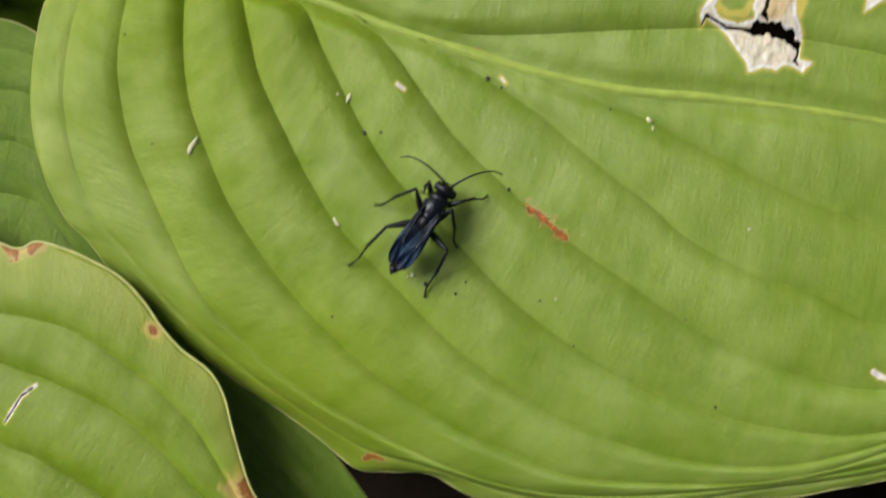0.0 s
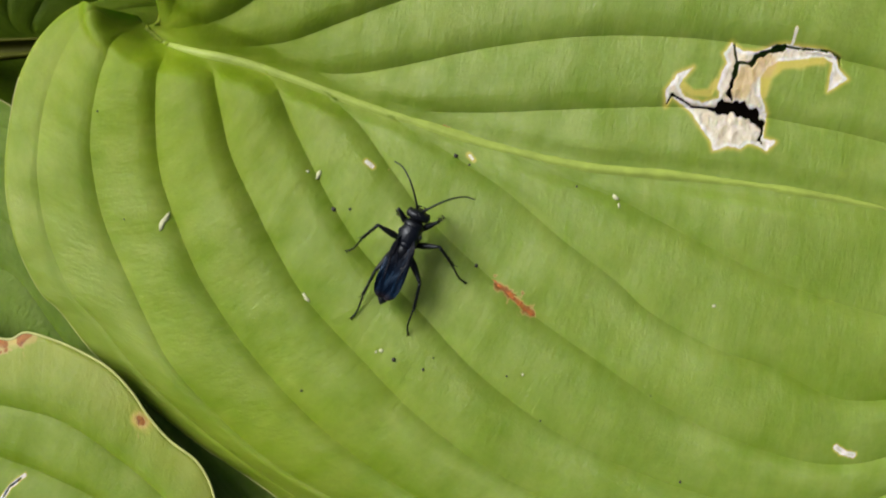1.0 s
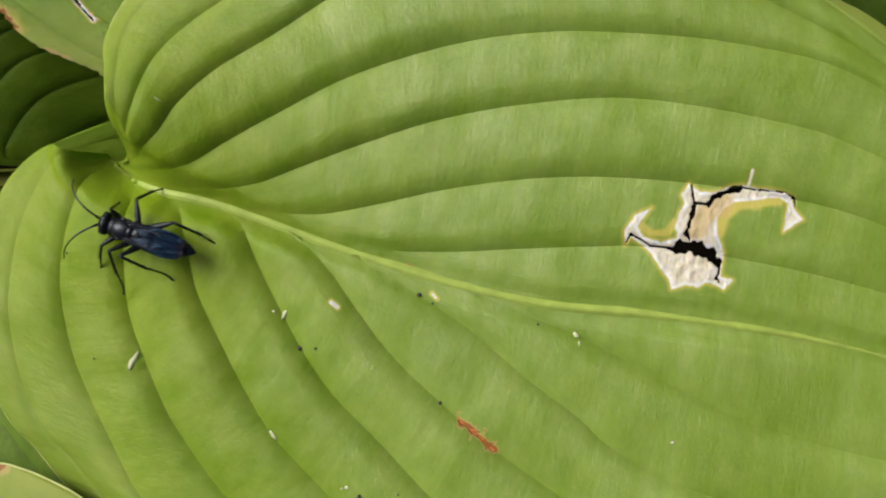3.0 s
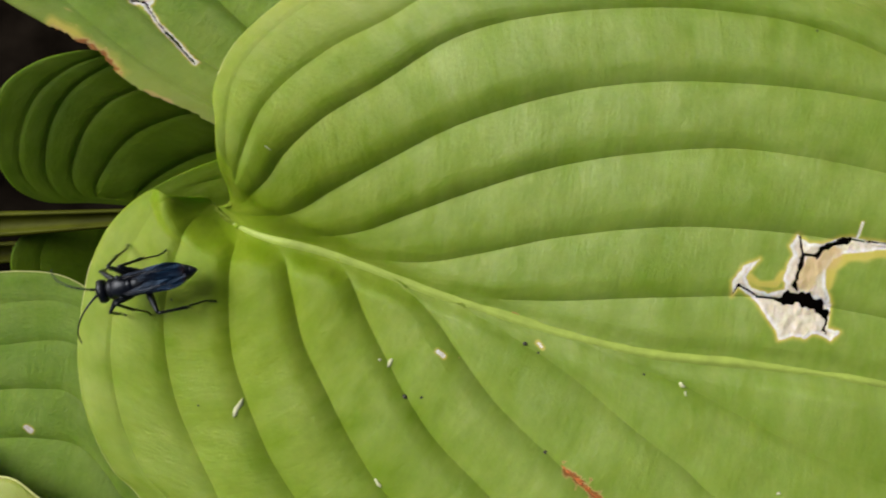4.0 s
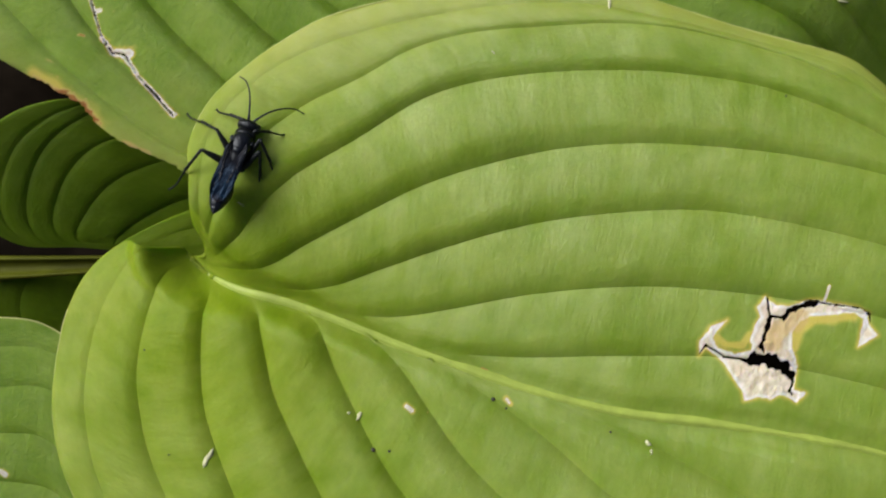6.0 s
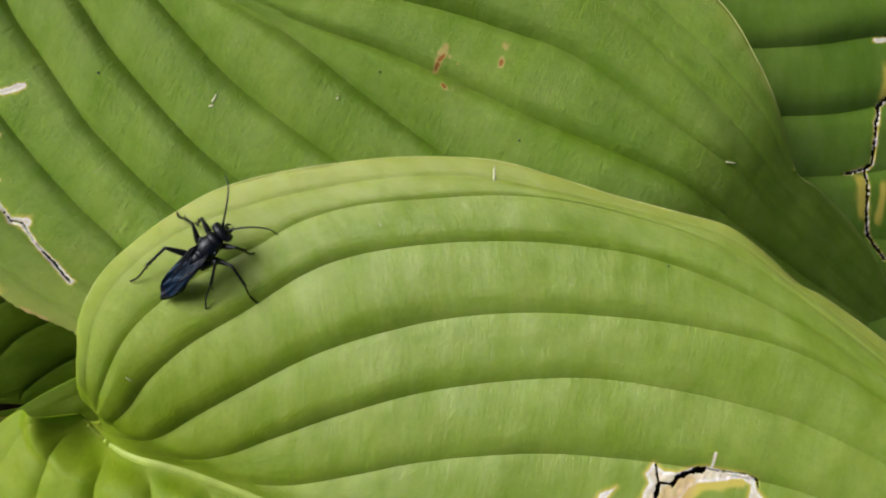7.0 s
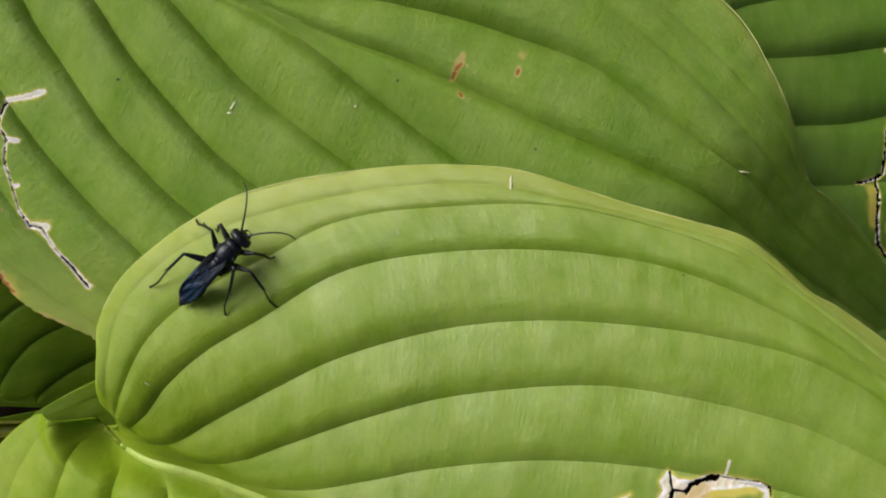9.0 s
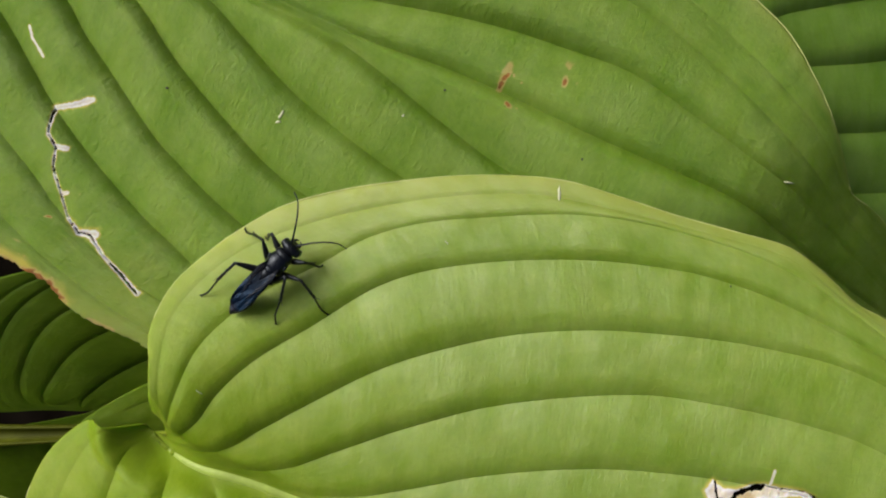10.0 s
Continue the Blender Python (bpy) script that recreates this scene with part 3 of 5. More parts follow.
UNDER = [
    [(-148.0, -33.0), (-132.3, -11.4), (-114.0, -5.8), (-102.1, -3.7), (-95.9, -1.8), (-88.9, -1.3), (-82.0, -2.3), (-76.3, -6.0), (-67.0, -18.9), (-53.4, -46.7), (-29.4, -77.9), (-18.3, -95.5), (-18.4, -110.5)],
    [(-148.0, -33.0), (-133.1, -15.7), (-115.0, -11.6), (-102.9, -9.6), (-92.6, -7.1), (-80.5, -7.6), (-72.9, -14.3), (-61.7, -35.4), (-43.6, -63.8), (-22.1, -93.8), (-18.4, -110.5)],
    [(-148.0, -33.0), (-134.3, -22.2), (-116.0, -18.7), (-103.8, -16.7), (-93.5, -14.9), (-80.7, -14.8), (-73.6, -22.2), (-62.2, -43.9), (-44.2, -69.0), (-24.7, -93.6), (-18.4, -110.5)],
    [(-148.0, -33.0), (-135.3, -27.7), (-117.3, -27.0), (-105.1, -26.2), (-96.6, -23.6), (-87.3, -23.1), (-81.6, -24.1), (-74.5, -32.7), (-62.3, -52.7), (-43.8, -74.4), (-25.8, -95.0), (-18.4, -110.5)],
    [(-148.0, -33.0), (-136.3, -33.4), (-116.7, -36.2), (-103.0, -33.8), (-95.6, -32.4), (-87.2, -32.5), (-80.0, -34.3), (-71.2, -46.1), (-58.4, -63.1), (-42.4, -78.5), (-26.9, -96.4), (-18.4, -110.5)],
    [(-148.0, -33.0), (-137.2, -38.0), (-117.8, -43.3), (-104.1, -42.3), (-94.6, -41.7), (-83.2, -45.7), (-71.5, -57.4), (-56.6, -72.5), (-39.1, -87.0), (-27.0, -99.3), (-18.4, -110.5)],
    [(-148.0, -33.0), (-138.2, -43.8), (-119.3, -53.0), (-104.4, -52.3), (-92.6, -52.8), (-81.1, -59.6), (-68.6, -70.6), (-51.7, -82.2), (-28.3, -102.2), (-18.4, -110.5)],
    [(-148.0, -33.0), (-139.3, -49.7), (-121.0, -64.2), (-106.2, -66.2), (-94.3, -68.1), (-82.4, -74.1), (-61.4, -86.0), (-30.9, -105.0), (-18.4, -110.5)],
    [(-148.0, -33.0), (-140.7, -57.0), (-123.1, -78.5), (-102.2, -87.9), (-79.2, -96.5), (-44.5, -107.1), (-18.4, -110.5)],
]

BACK = [
    [(-72.0, 10.6), (-81.6, 11.5), (-91.2, 11.9), (-95.5, 14.8), (-97.6, 20.6), (-97.6, 25.8), (-94.8, 33.1), (-89.4, 37.8), (-82.8, 40.3), (-75.6, 41.4), (-63.9, 45.4), (-31.0, 49.6), (22.9, 39.4)],
    [(-72.0, 10.6), (-80.9, 11.7), (-89.3, 12.1), (-93.3, 16.0), (-93.3, 23.4), (-89.5, 31.9), (-83.9, 37.1), (-77.1, 40.2), (-65.0, 44.0), (-28.6, 48.7), (22.9, 39.4)],
    [(-72.0, 10.6), (-80.1, 11.8), (-87.3, 12.4), (-89.6, 16.1), (-88.5, 24.7), (-84.5, 32.3), (-78.3, 37.4), (-71.3, 40.6), (-58.9, 43.7), (-25.0, 47.9), (22.9, 39.4)],
    [(-72.0, 10.6), (-78.5, 12.1), (-83.9, 12.7), (-85.5, 16.2), (-82.8, 25.0), (-77.9, 31.1), (-70.7, 34.8), (-62.4, 38.1), (-25.0, 45.0), (22.9, 39.4)],
    [(-72.0, 10.6), (-77.5, 12.1), (-81.9, 13.2), (-79.4, 19.1), (-74.5, 24.8), (-68.2, 28.4), (-60.7, 30.7), (-52.0, 33.3), (-18.8, 42.6), (22.9, 39.4)],
    [(-72.0, 10.6), (-75.5, 12.1), (-73.3, 14.8), (-67.8, 18.9), (-62.3, 21.6), (-56.9, 23.2), (-43.2, 26.9), (-5.7, 40.0), (22.9, 39.4)],
    [(-72.0, 10.6), (-73.6, 10.8), (-68.2, 12.6), (-60.6, 15.1), (-43.5, 18.5), (-5.6, 35.0), (22.9, 39.4)],
    [(-72.0, 10.6), (-73.6, 10.2), (-66.3, 9.1), (-55.4, 8.6), (-31.5, 12.6), (1.4, 31.6), (22.9, 39.4)],
    [(-72.0, 10.6), (-74.2, 9.6), (-74.0, 5.0), (-64.8, 0.1), (-44.1, -0.2), (1.5, 27.7), (22.9, 39.4)],
    [(-72.0, 10.6), (-75.7, 9.4), (-81.1, 6.1), (-79.6, -0.9), (-65.2, -7.3), (-38.1, -6.8), (5.9, 25.3), (22.9, 39.4)],
    [(-72.0, 10.6), (-77.8, 9.4), (-89.9, 5.9), (-92.7, -3.0), (-82.7, -12.8), (-56.6, -15.3), (-31.9, -11.0), (8.8, 24.1), (22.9, 39.4)],
    [(-72.0, 10.6), (-79.8, 9.3), (-93.7, 6.3), (-97.6, 0.5), (-95.5, -11.0), (-83.5, -21.4), (-57.0, -24.5), (-25.3, -15.4), (11.9, 22.8), (22.9, 39.4)],
]

FRONT = [
    [(-133.9, -45.2), (-123.7, -23.7), (-107.1, -27.9), (-100.2, -30.8), (-97.3, -35.2), (-91.4, -36.5), (-86.5, -40.2), (-82.6, -41.9), (-80.5, -42.7), (-78.9, -42.7), (-76.8, -41.6), (-71.9, -42.8), (-66.9, -45.0), (-62.1, -47.8), (-58.2, -51.8), (-54.9, -56.6), (-51.4, -60.6), (-46.5, -64.5), (-44.2, -68.5), (-42.7, -74.4), (-40.8, -81.3), (-39.4, -85.2), (-36.5, -90.2), (-32.2, -103.0)],
    [(-133.9, -45.2), (-120.9, -36.5), (-93.0, -50.5), (-84.0, -53.6), (-77.7, -54.8), (-69.9, -57.2), (-60.1, -63.9), (-50.3, -72.7), (-43.4, -83.5), (-39.9, -90.1), (-32.2, -103.0)],
    [(-133.9, -45.2), (-120.1, -45.3), (-97.5, -54.4), (-82.9, -62.4), (-73.0, -66.3), (-63.3, -71.3), (-55.5, -77.7), (-48.7, -85.2), (-40.9, -93.1), (-32.2, -103.0)],
    [(-133.9, -45.2), (-120.1, -47.3), (-97.6, -63.2), (-83.0, -76.6), (-77.2, -79.1), (-69.3, -83.8), (-59.5, -90.0), (-43.9, -96.9), (-32.2, -103.0)],
    [(-133.9, -45.2), (-120.2, -50.3), (-102.6, -68.1), (-88.0, -82.9), (-77.3, -89.9), (-63.6, -95.9), (-43.9, -99.9), (-32.2, -103.0)],
    [(-133.9, -45.2), (-122.1, -54.1), (-107.6, -74.0), (-93.1, -89.8), (-78.3, -97.8), (-58.7, -102.7), (-32.2, -103.0)],
]


def main_height(x, y, u, c):
    z = 0.028 * x - 1.0 + 0.04 * max(0, y)
    z += 2.0 * math.sin(math.pi * min(1, abs(c)) ** 1.25)
    far = (x + 52) ** 2 + (y - 10.5) ** 2
    z += (7.0 if c > 0 else 1.5) * max(0, abs(c) - 0.5) / 0.5 * math.exp(-far / 420)
    z -= 7.0 * max(0, -c - 0.5) ** 2 / 0.25 * math.exp(-((x + 28) / 42) ** 2)
    return z - 5.5 * math.exp(-far / 49) + (6.0 if c > 0 else 2.2) * min(1, abs(c) * 1.4) ** 1.5 * math.exp(-far / 784)


def upper_height(x, y, u, c):
    d = max(0, (x - y + 15) * 0.7)
    e = max(0, d - 6)
    return -7.0 + 0.02 * (y - 40) - 0.14 * d - (0.02 * e * e if e < 14 else 3.92 + 0.56 * (e - 14))


def under_height(x, y, u, c):
    return -6.5 - 0.06 * (x + 100) + 0.05 * (y + 10)


def side_height(x, y, u, c):
    return -45 - 0.35 * (min(x, 138) - 101)


def back_height(x, y, u, c):
    return -14 - 0.48 * (x + 98) + 0.3 * (y - 20)


def front_height(x, y, u, c):
    return -1.5 + 0.8 * math.sin(math.pi * min(1, abs(c)))


# ---- ground ----
gb = bmesh.new()
bmesh.ops.create_grid(gb, x_segments=90, y_segments=90, size=0.6)
for v in gb.verts:
    v.co.z = -0.16 + 0.012 * noise.noise(v.co * 30) + 0.006 * noise.noise(v.co * 90)
edge = [e for e in gb.edges if e.is_boundary]
ring = bmesh.ops.extrude_edge_only(gb, edges=edge)["geom"]
for v in ring:
    if isinstance(v, bmesh.types.BMVert):
        v.co = Vector((v.co.x * 600, v.co.y * 600, -0.16))
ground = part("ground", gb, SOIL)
tagged(ground, "garden soil coloured near black for the deep shade", "ground", kind="structure")

# dead tissue round the hole in the large leaf
HOLE_DEAD = [[(38.4, -5.9), (38.2, -3.3), (40.1, -0.6), (42.9, 0.6), (41.1, -1.4), (40.4, -2.6), (41.5, -4.4), (44.5, -5.4), (47.1, -4.8), (47.6, -3.0), (50.9, -5.2), (54.1, -6.7), (55.6, -7.4), (54.9, -11.6), (57.1, -12.2), (55.5, -13.8), (54.1, -13.0), (52.3, -12.5), (50.9, -13.4), (48.8, -13.0), (46.3, -13.7), (45.9, -11.9), (44.1, -9.4), (42.4, -6.6), (39.4, -4.4)],
             [(46.9, -3.0), (47.9, -0.2), (48.8, 1.2), (48.1, 3.0), (49.6, 4.8), (51.3, 3.3), (53.8, 3.1), (56.8, 4.2), (58.8, 4.3), (60.9, 3.8), (65.1, 3.2), (67.4, 2.1), (67.5, 0.2), (69.1, -1.7), (65.6, -3.9), (66.3, -0.7), (66.7, 1.1), (65.0, 2.2), (61.4, 1.7), (57.8, 1.5), (55.7, 0.5), (54.3, -1.3), (54.2, -4.1), (55.6, -7.4), (48.4, -4.8)]]
HOLE_TAN = [(50.8, -3.4), (51.7, -1.3), (55.0, 1.0)]
HOLE_YELLOW = [(54.5, -4.1), (55.4, -0.9), (57.8, 0.8), (61.4, 1.3), (64.8, 1.6)]
HOOK_YELLOW = [(41.1, -2.6), (42.8, -3.8), (45.6, -3.8), (47.0, -1.9)]

MAIN_BLADE = Blade(MAIN, 9, main_height, 0.086, 420, 12, rib=1.6)
UPPER_BLADE = Blade(UPPER, 8, upper_height, 0.185, 300, 10, 2.0, crest=0.74)
FRONT_BLADE = Blade(FRONT, 3, front_height, 0.13, 220, 10, 6.0)

main_leaf = leaf(
    "hosta_leaf", "large yellow-green hosta leaf with deep veins and a torn hole", MAIN_BLADE, LEAF_BRIGHT, midrib=(300, 2.2, 0.62),
    tears=[
        ([(50.0, 4.4), (50.4, 1.3), (52.7, 1.1)], 0.22),
        ([(52.7, 1.1), (54.5, 2.8), (58.2, 3.8)], 0.5),
        ([(58.2, 3.8), (62.6, 3.3), (66.2, 2.9), (67.9, 1.8), (67.9, 0.7)], 0.2),
        ([(50.4, 1.1), (49.8, -1.3), (48.9, -3.9), (49.5, -5.0)], 0.38),
        ([(47.4, -6.3), (50.5, -6.3), (52.9, -7.6), (54.3, -9.0)], 1.05),
        ([(38.6, -5.5), (39.3, -4.0), (40.6, -4.7), (42.8, -6.0), (46.1, -6.5)], 0.2),
        ([(54.9, -9.4), (54.7, -11.1), (54.2, -12.0), (54.7, -12.4)], 0.26),
    ],
    patches=HOLE_DEAD,
    crusts=[([(60.1, 6.9), (59.6, 4.2)], 0.22), ([(-13.3, -15.3), (-12.3, -16.1)], 0.27), ([(66.7, -64.6), (67.8, -65.5), (69.6, -66.0)], 0.5),
            ([(4.5, -14.2), (5.0, -14.8)], 0.2)],
    tans=[(HOLE_TAN, 1.5)],
    stains=[(HOLE_YELLOW, 0.9), (HOOK_YELLOW, 0.7), ([(-13.4, -15.2), (-12.2, -16.2)], 0.55), ([(4.4, -14.1), (5.2, -15.0)], 0.5)],
    rusts=[
        ([(8.8, -36.5), (10.3, -37.4), (11.7, -38.8), (13.6, -40.5), (15.0, -41.5)], 0.5),
        ([(-20.0, -80.7), (-18.6, -80.2), (-16.8, -80.7)], 0.45), ([(0.0, -8.8), (0.9, -9.2)], 0.14),
    ],
    age=lambda x, y, u, c: 0.8 * max(0, c - 0.7) / 0.3 * (1 if y > 0 else 0.2) * min(1, math.hypot(x + 52, y - 10.5) / 38) ** 2 + 0.06,
    # Painted haze grows away from the shaded notch, less near the lower-left margin.
    sky_haze=lambda x, y: (0.15 + 0.85 * ease(math.hypot(x + 52, y - 8), 6, 70)) * (1 - 0.7 * math.exp(-((x + 32) ** 2 + (y + 66) ** 2) / 900)))

upper_leaf = leaf(
    "hosta_leaf", "mid-green hosta leaf with brown scorched margin and a long crack", UPPER_BLADE, LEAF_MID, rims=(-1,),
    tears=[([(-73.3, 71.0), (-73.7, 66.2), (-72.3, 63.9), (-72.9, 59.8), (-71.6, 55.0), (-70.6, 50.7), (-68.7, 47.9), (-66.1, 47.3),
             (-63.8, 43.4), (-61.1, 40.7), (-57.3, 36.5)], 0.2),
           ([(-83.1, 42.6), (-77.6, 39.2), (-74.9, 37.9), (-72.2, 34.2)], 0.75), ([(-72.2, 34.2), (-66.8, 31.1), (-57.0, 26.9)], 0.3)],
    crusts=[([(-73.3, 71.0), (-73.7, 66.2), (-72.3, 63.9), (-72.9, 59.8), (-71.6, 55.0), (-70.6, 50.7)], 0.3),
            ([(-70.6, 50.7), (-68.7, 47.9), (-66.1, 47.3), (-63.8, 43.4), (-61.1, 40.7), (-57.3, 36.5)], 0.45),
            ([(-73.0, 71.6), (-69.8, 71.8), (-65.3, 72.8)], 0.5), ([(-72.0, 63.9), (-70.4, 63.6)], 0.5), ([(-71.4, 55.2), (-70.2, 55.4)], 0.35),
            ([(-67.6, 47.8), (-65.0, 47.6)], 0.75), ([(-77.6, 86.6), (-77.2, 84.4), (-76.2, 82.8), (-75.1, 80.9)], 0.24)],
    stains=[([(-83.1, 42.9), (-77.6, 39.7), (-72.0, 34.6)], 1.9)],
    tans=[([(-83.3, 42.9), (-77.6, 39.4), (-72.0, 34.4)], 0.6), ([(-66.5, 31.4), (-62.0, 29.4)], 0.4), ([(12.6, 80.2), (11.4, 77.4), (10.8, 76.0)], 0.5), ([(23.6, 80.6), (23.9, 80.2)], 0.4), ([(23.1, 77.8), (22.8, 76.6)], 0.4), ([(12.1, 73.2), (12.5, 72.7)], 0.35)],
    rusts=[([(-79.0, 40.3), (-76.2, 39.2), (-74.0, 37.4), (-72.6, 35.4)], 0.95), ([(-82.6, 42.6), (-80.4, 41.2)], 0.35),
           ([(12.3, 78.6), (11.7, 77.9)], 0.42), ([(11.2, 77.0), (10.8, 76.4)], 0.36), ([(12.1, 73.2), (12.5, 72.7)], 0.36), ([(23.0, 77.6), (22.8, 76.8)], 0.32),
           ([(-74.1, 50.9), (-73.6, 50.8)], 0.16)],
    age=lambda x, y, u, c: 0.6 * max(0, c - 0.88) / 0.12 + 0.5 * math.exp(-((x + 60) ** 2 + (y - 31) ** 2) / 160),
    sky_haze=lambda x, y: 0.5)

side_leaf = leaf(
    "hosta_leaf", "hosta leaf toned dark green for its shade, with a yellow-edged tear", Blade(SIDE, 5, side_height, 0.1, 260, 8, 3.0), LEAF_SHADE,
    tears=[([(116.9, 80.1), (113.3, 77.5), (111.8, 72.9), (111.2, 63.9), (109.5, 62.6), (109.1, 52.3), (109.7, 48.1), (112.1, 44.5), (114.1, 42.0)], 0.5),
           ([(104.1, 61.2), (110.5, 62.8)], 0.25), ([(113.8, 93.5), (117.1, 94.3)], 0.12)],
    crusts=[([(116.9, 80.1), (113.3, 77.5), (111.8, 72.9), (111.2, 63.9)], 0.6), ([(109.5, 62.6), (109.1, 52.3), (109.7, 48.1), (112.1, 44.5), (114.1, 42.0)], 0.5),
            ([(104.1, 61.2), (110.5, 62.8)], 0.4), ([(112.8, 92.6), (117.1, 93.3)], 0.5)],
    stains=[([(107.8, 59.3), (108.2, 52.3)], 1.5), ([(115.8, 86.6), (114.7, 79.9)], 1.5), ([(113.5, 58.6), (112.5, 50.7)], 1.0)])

under_leaf = leaf("hosta_leaf", "soft green hosta leaf lying under the large leaf",
                  Blade(UNDER, 4, under_height, 0.06, 220, 10, 4.0), LEAF_MID,
                  crusts=[([(-89.4, -30.1), (-88.8, -30.8)], 0.45)])
back_leaf = leaf("hosta_leaf", "hosta leaf in shade, toned darker green for it, beside its stalk",
                 Blade(BACK, 6, back_height, 0.035, 220, 10, 5.0), LEAF_DEEP_SHADE, rims=())
front_leaf = leaf(
    "hosta_leaf", "bright hosta leaf with brown spots along its wavy margin", FRONT_BLADE, LEAF_BRIGHT, rim_width=0.2,
    tears=[([(-81.3, -72.6), (-78.5, -68.1), (-76.9, -66.9)], 0.16)],
    crusts=[([(-81.3, -72.6), (-78.5, -68.1), (-76.3, -66.4)], 0.36)],
    stains=[([(-56.4, -56.8), (-56.0, -57.3)], 1.5), ([(-40.4, -84.0), (-38.2, -86.1)], 3.0)],
    tans=[([(-56.4, -56.8), (-56.0, -57.3)], 0.9), ([(-41.8, -84.6), (-38.4, -86.0)], 1.6), ([(-80.6, -43.0), (-75.2, -42.6)], 0.7)],
    rusts=[([(-82.0, -42.0), (-80.9, -43.0), (-79.9, -43.6)], 0.7), ([(-77.4, -43.4), (-76.4, -42.4), (-75.8, -41.8)], 0.7), ([(-56.3, -57.0), (-56.0, -57.4)], 0.8),
           ([(-40.4, -84.0), (-38.6, -85.6)], 1.4)],
    age=lambda x, y, u, c: 0.85 * max(0, c - 0.7) / 0.3,
    sky_haze=lambda x, y: 0.5)


# ---- stalks ----
def stalk(points, radii, parent, label):
    """A channelled leaf stalk: a crescent swept along its way."""
    pts = [Vector(p) * MM for p in spline(points, 60)]
    rad = np.interp(np.linspace(0, 1, 60), np.linspace(0, 1, len(radii)), radii)
    bm = bmesh.new()
    rings = []
    for i, p in enumerate(pts):
        way = (pts[min(i + 1, 59)] - pts[max(i - 1, 0)]).normalized()
        sidev = way.cross(Vector((0, 0, 1))).normalized()
        up = sidev.cross(way)
        r = rad[i] * MM
        ring = [(math.cos(a), math.sin(a)) for a in np.linspace(radians(35), radians(-215), 14)]
        ring += [(math.cos(a) * 0.72, math.sin(a) * 0.72 + 0.12) for a in np.linspace(radians(-215), radians(35), 12)]
        rings.append([bm.verts.new(p + (sidev * x + up * y) * r) for x, y in ring])
    for a, b in zip(rings, rings[1:]):
        for k in range(len(a)):
            bm.faces.new((a[k], a[(k + 1) % len(a)], b[(k + 1) % len(a)], b[k]))
    bm.faces.new(rings[0])
    bm.faces.new(rings[-1][::-1])
    bmesh.ops.recalc_face_normals(bm, faces=bm.faces)
    return part("stalk", bm, STALK, parent, label)


stalk([(-58, 9.5, -15.5), (-68, 8.8, -15), (-92, 7.6, -16.5), (-125, 6.5, -28), (-165, 6, -80), (-185, 6, -165)], [1.2, 2.7, 3.0, 3.4, 4.2, 5],
      main_leaf, "channelled yellow-green leaf stalk")
stalk([(-60, 6, -36), (-85, 3, -32), (-120, 0, -40), (-165, -8, -90), (-182, -8, -165)], [1.5, 2.4, 2.8, 3.4, 4.5], back_leaf, "channelled green leaf stalk")
stalk([(-107, 118, -9), (-135, 110, -16), (-175, 70, -90), (-185, 25, -165)], [1.5, 3.2, 3.8, 4.6], upper_leaf, "channelled green leaf stalk")
stalk([(-123, -37, -15), (-145, -30, -26), (-178, -14, -95), (-185, -8, -165)], [1.5, 3.0, 3.6, 4.6], under_leaf, "channelled green leaf stalk")
stalk([(-131, -45, 1), (-153, -38, -5), (-188, -20, -90), (-192, -12, -165)], [1.5, 3.0, 3.6, 4.6], front_leaf, "channelled green leaf stalk")
stalk([(221, 84, -58), (250, 84, -68), (262, 76, -100), (275, 72, -165)], [1.5, 3.0, 3.6, 4.6], side_leaf, "channelled green leaf stalk")

# the fold of blade that joins the two lobes of the large leaf
FOLD = Blade([[(-67.3, 12.2), (-62.2, 15.9), (-57.5, 18.6), (-52.4, 20.8), (-46, 22.5)], [(-66.9, 12.0), (-61.2, 13.6), (-56.5, 15.4), (-51.5, 16.6), (-45.5, 17.5)],
              [(-66.3, 11.6), (-60.0, 10.7), (-54.5, 11.1), (-50.5, 11.0), (-45.5, 11.0)], [(-64.5, 10.2), (-59.0, 8.8), (-53.0, 8.6), (-49.5, 9.0), (-45.5, 8.5)]], 2,
             lambda x, y, u, c: -4.0 - 17 * u - 1.5 * abs(c), 0.10, 60, 8, 7.0)
fold = blade_mesh(FOLD, LEAF_BRIGHT, main_leaf)
fold.name = "basal_fold"


# ---- specks lying on the leaves ----
def top_points(blade):
    return np.array([p[:3] for row in blade.grid() for p in row])


MAIN_TOP = top_points(MAIN_BLADE)
UPPER_TOP = top_points(UPPER_BLADE)


def surface(x, y, tops=MAIN_TOP):
    d = (tops[:, 0] - x) ** 2 + (tops[:, 1] - y) ** 2
    return float(tops[np.argmin(d), 2])


FLAKE = plain("dry_flake", (0.37, 0.40, 0.25), 0.9, 0.2, 900.0)
FRASS = plain("frass", (0.012, 0.010, 0.008), 0.6, 0.4, 2000.0)
SCAR = plain("scar_tissue", (0.34, 0.10, 0.02), 0.8, 0.5, 1200.0)


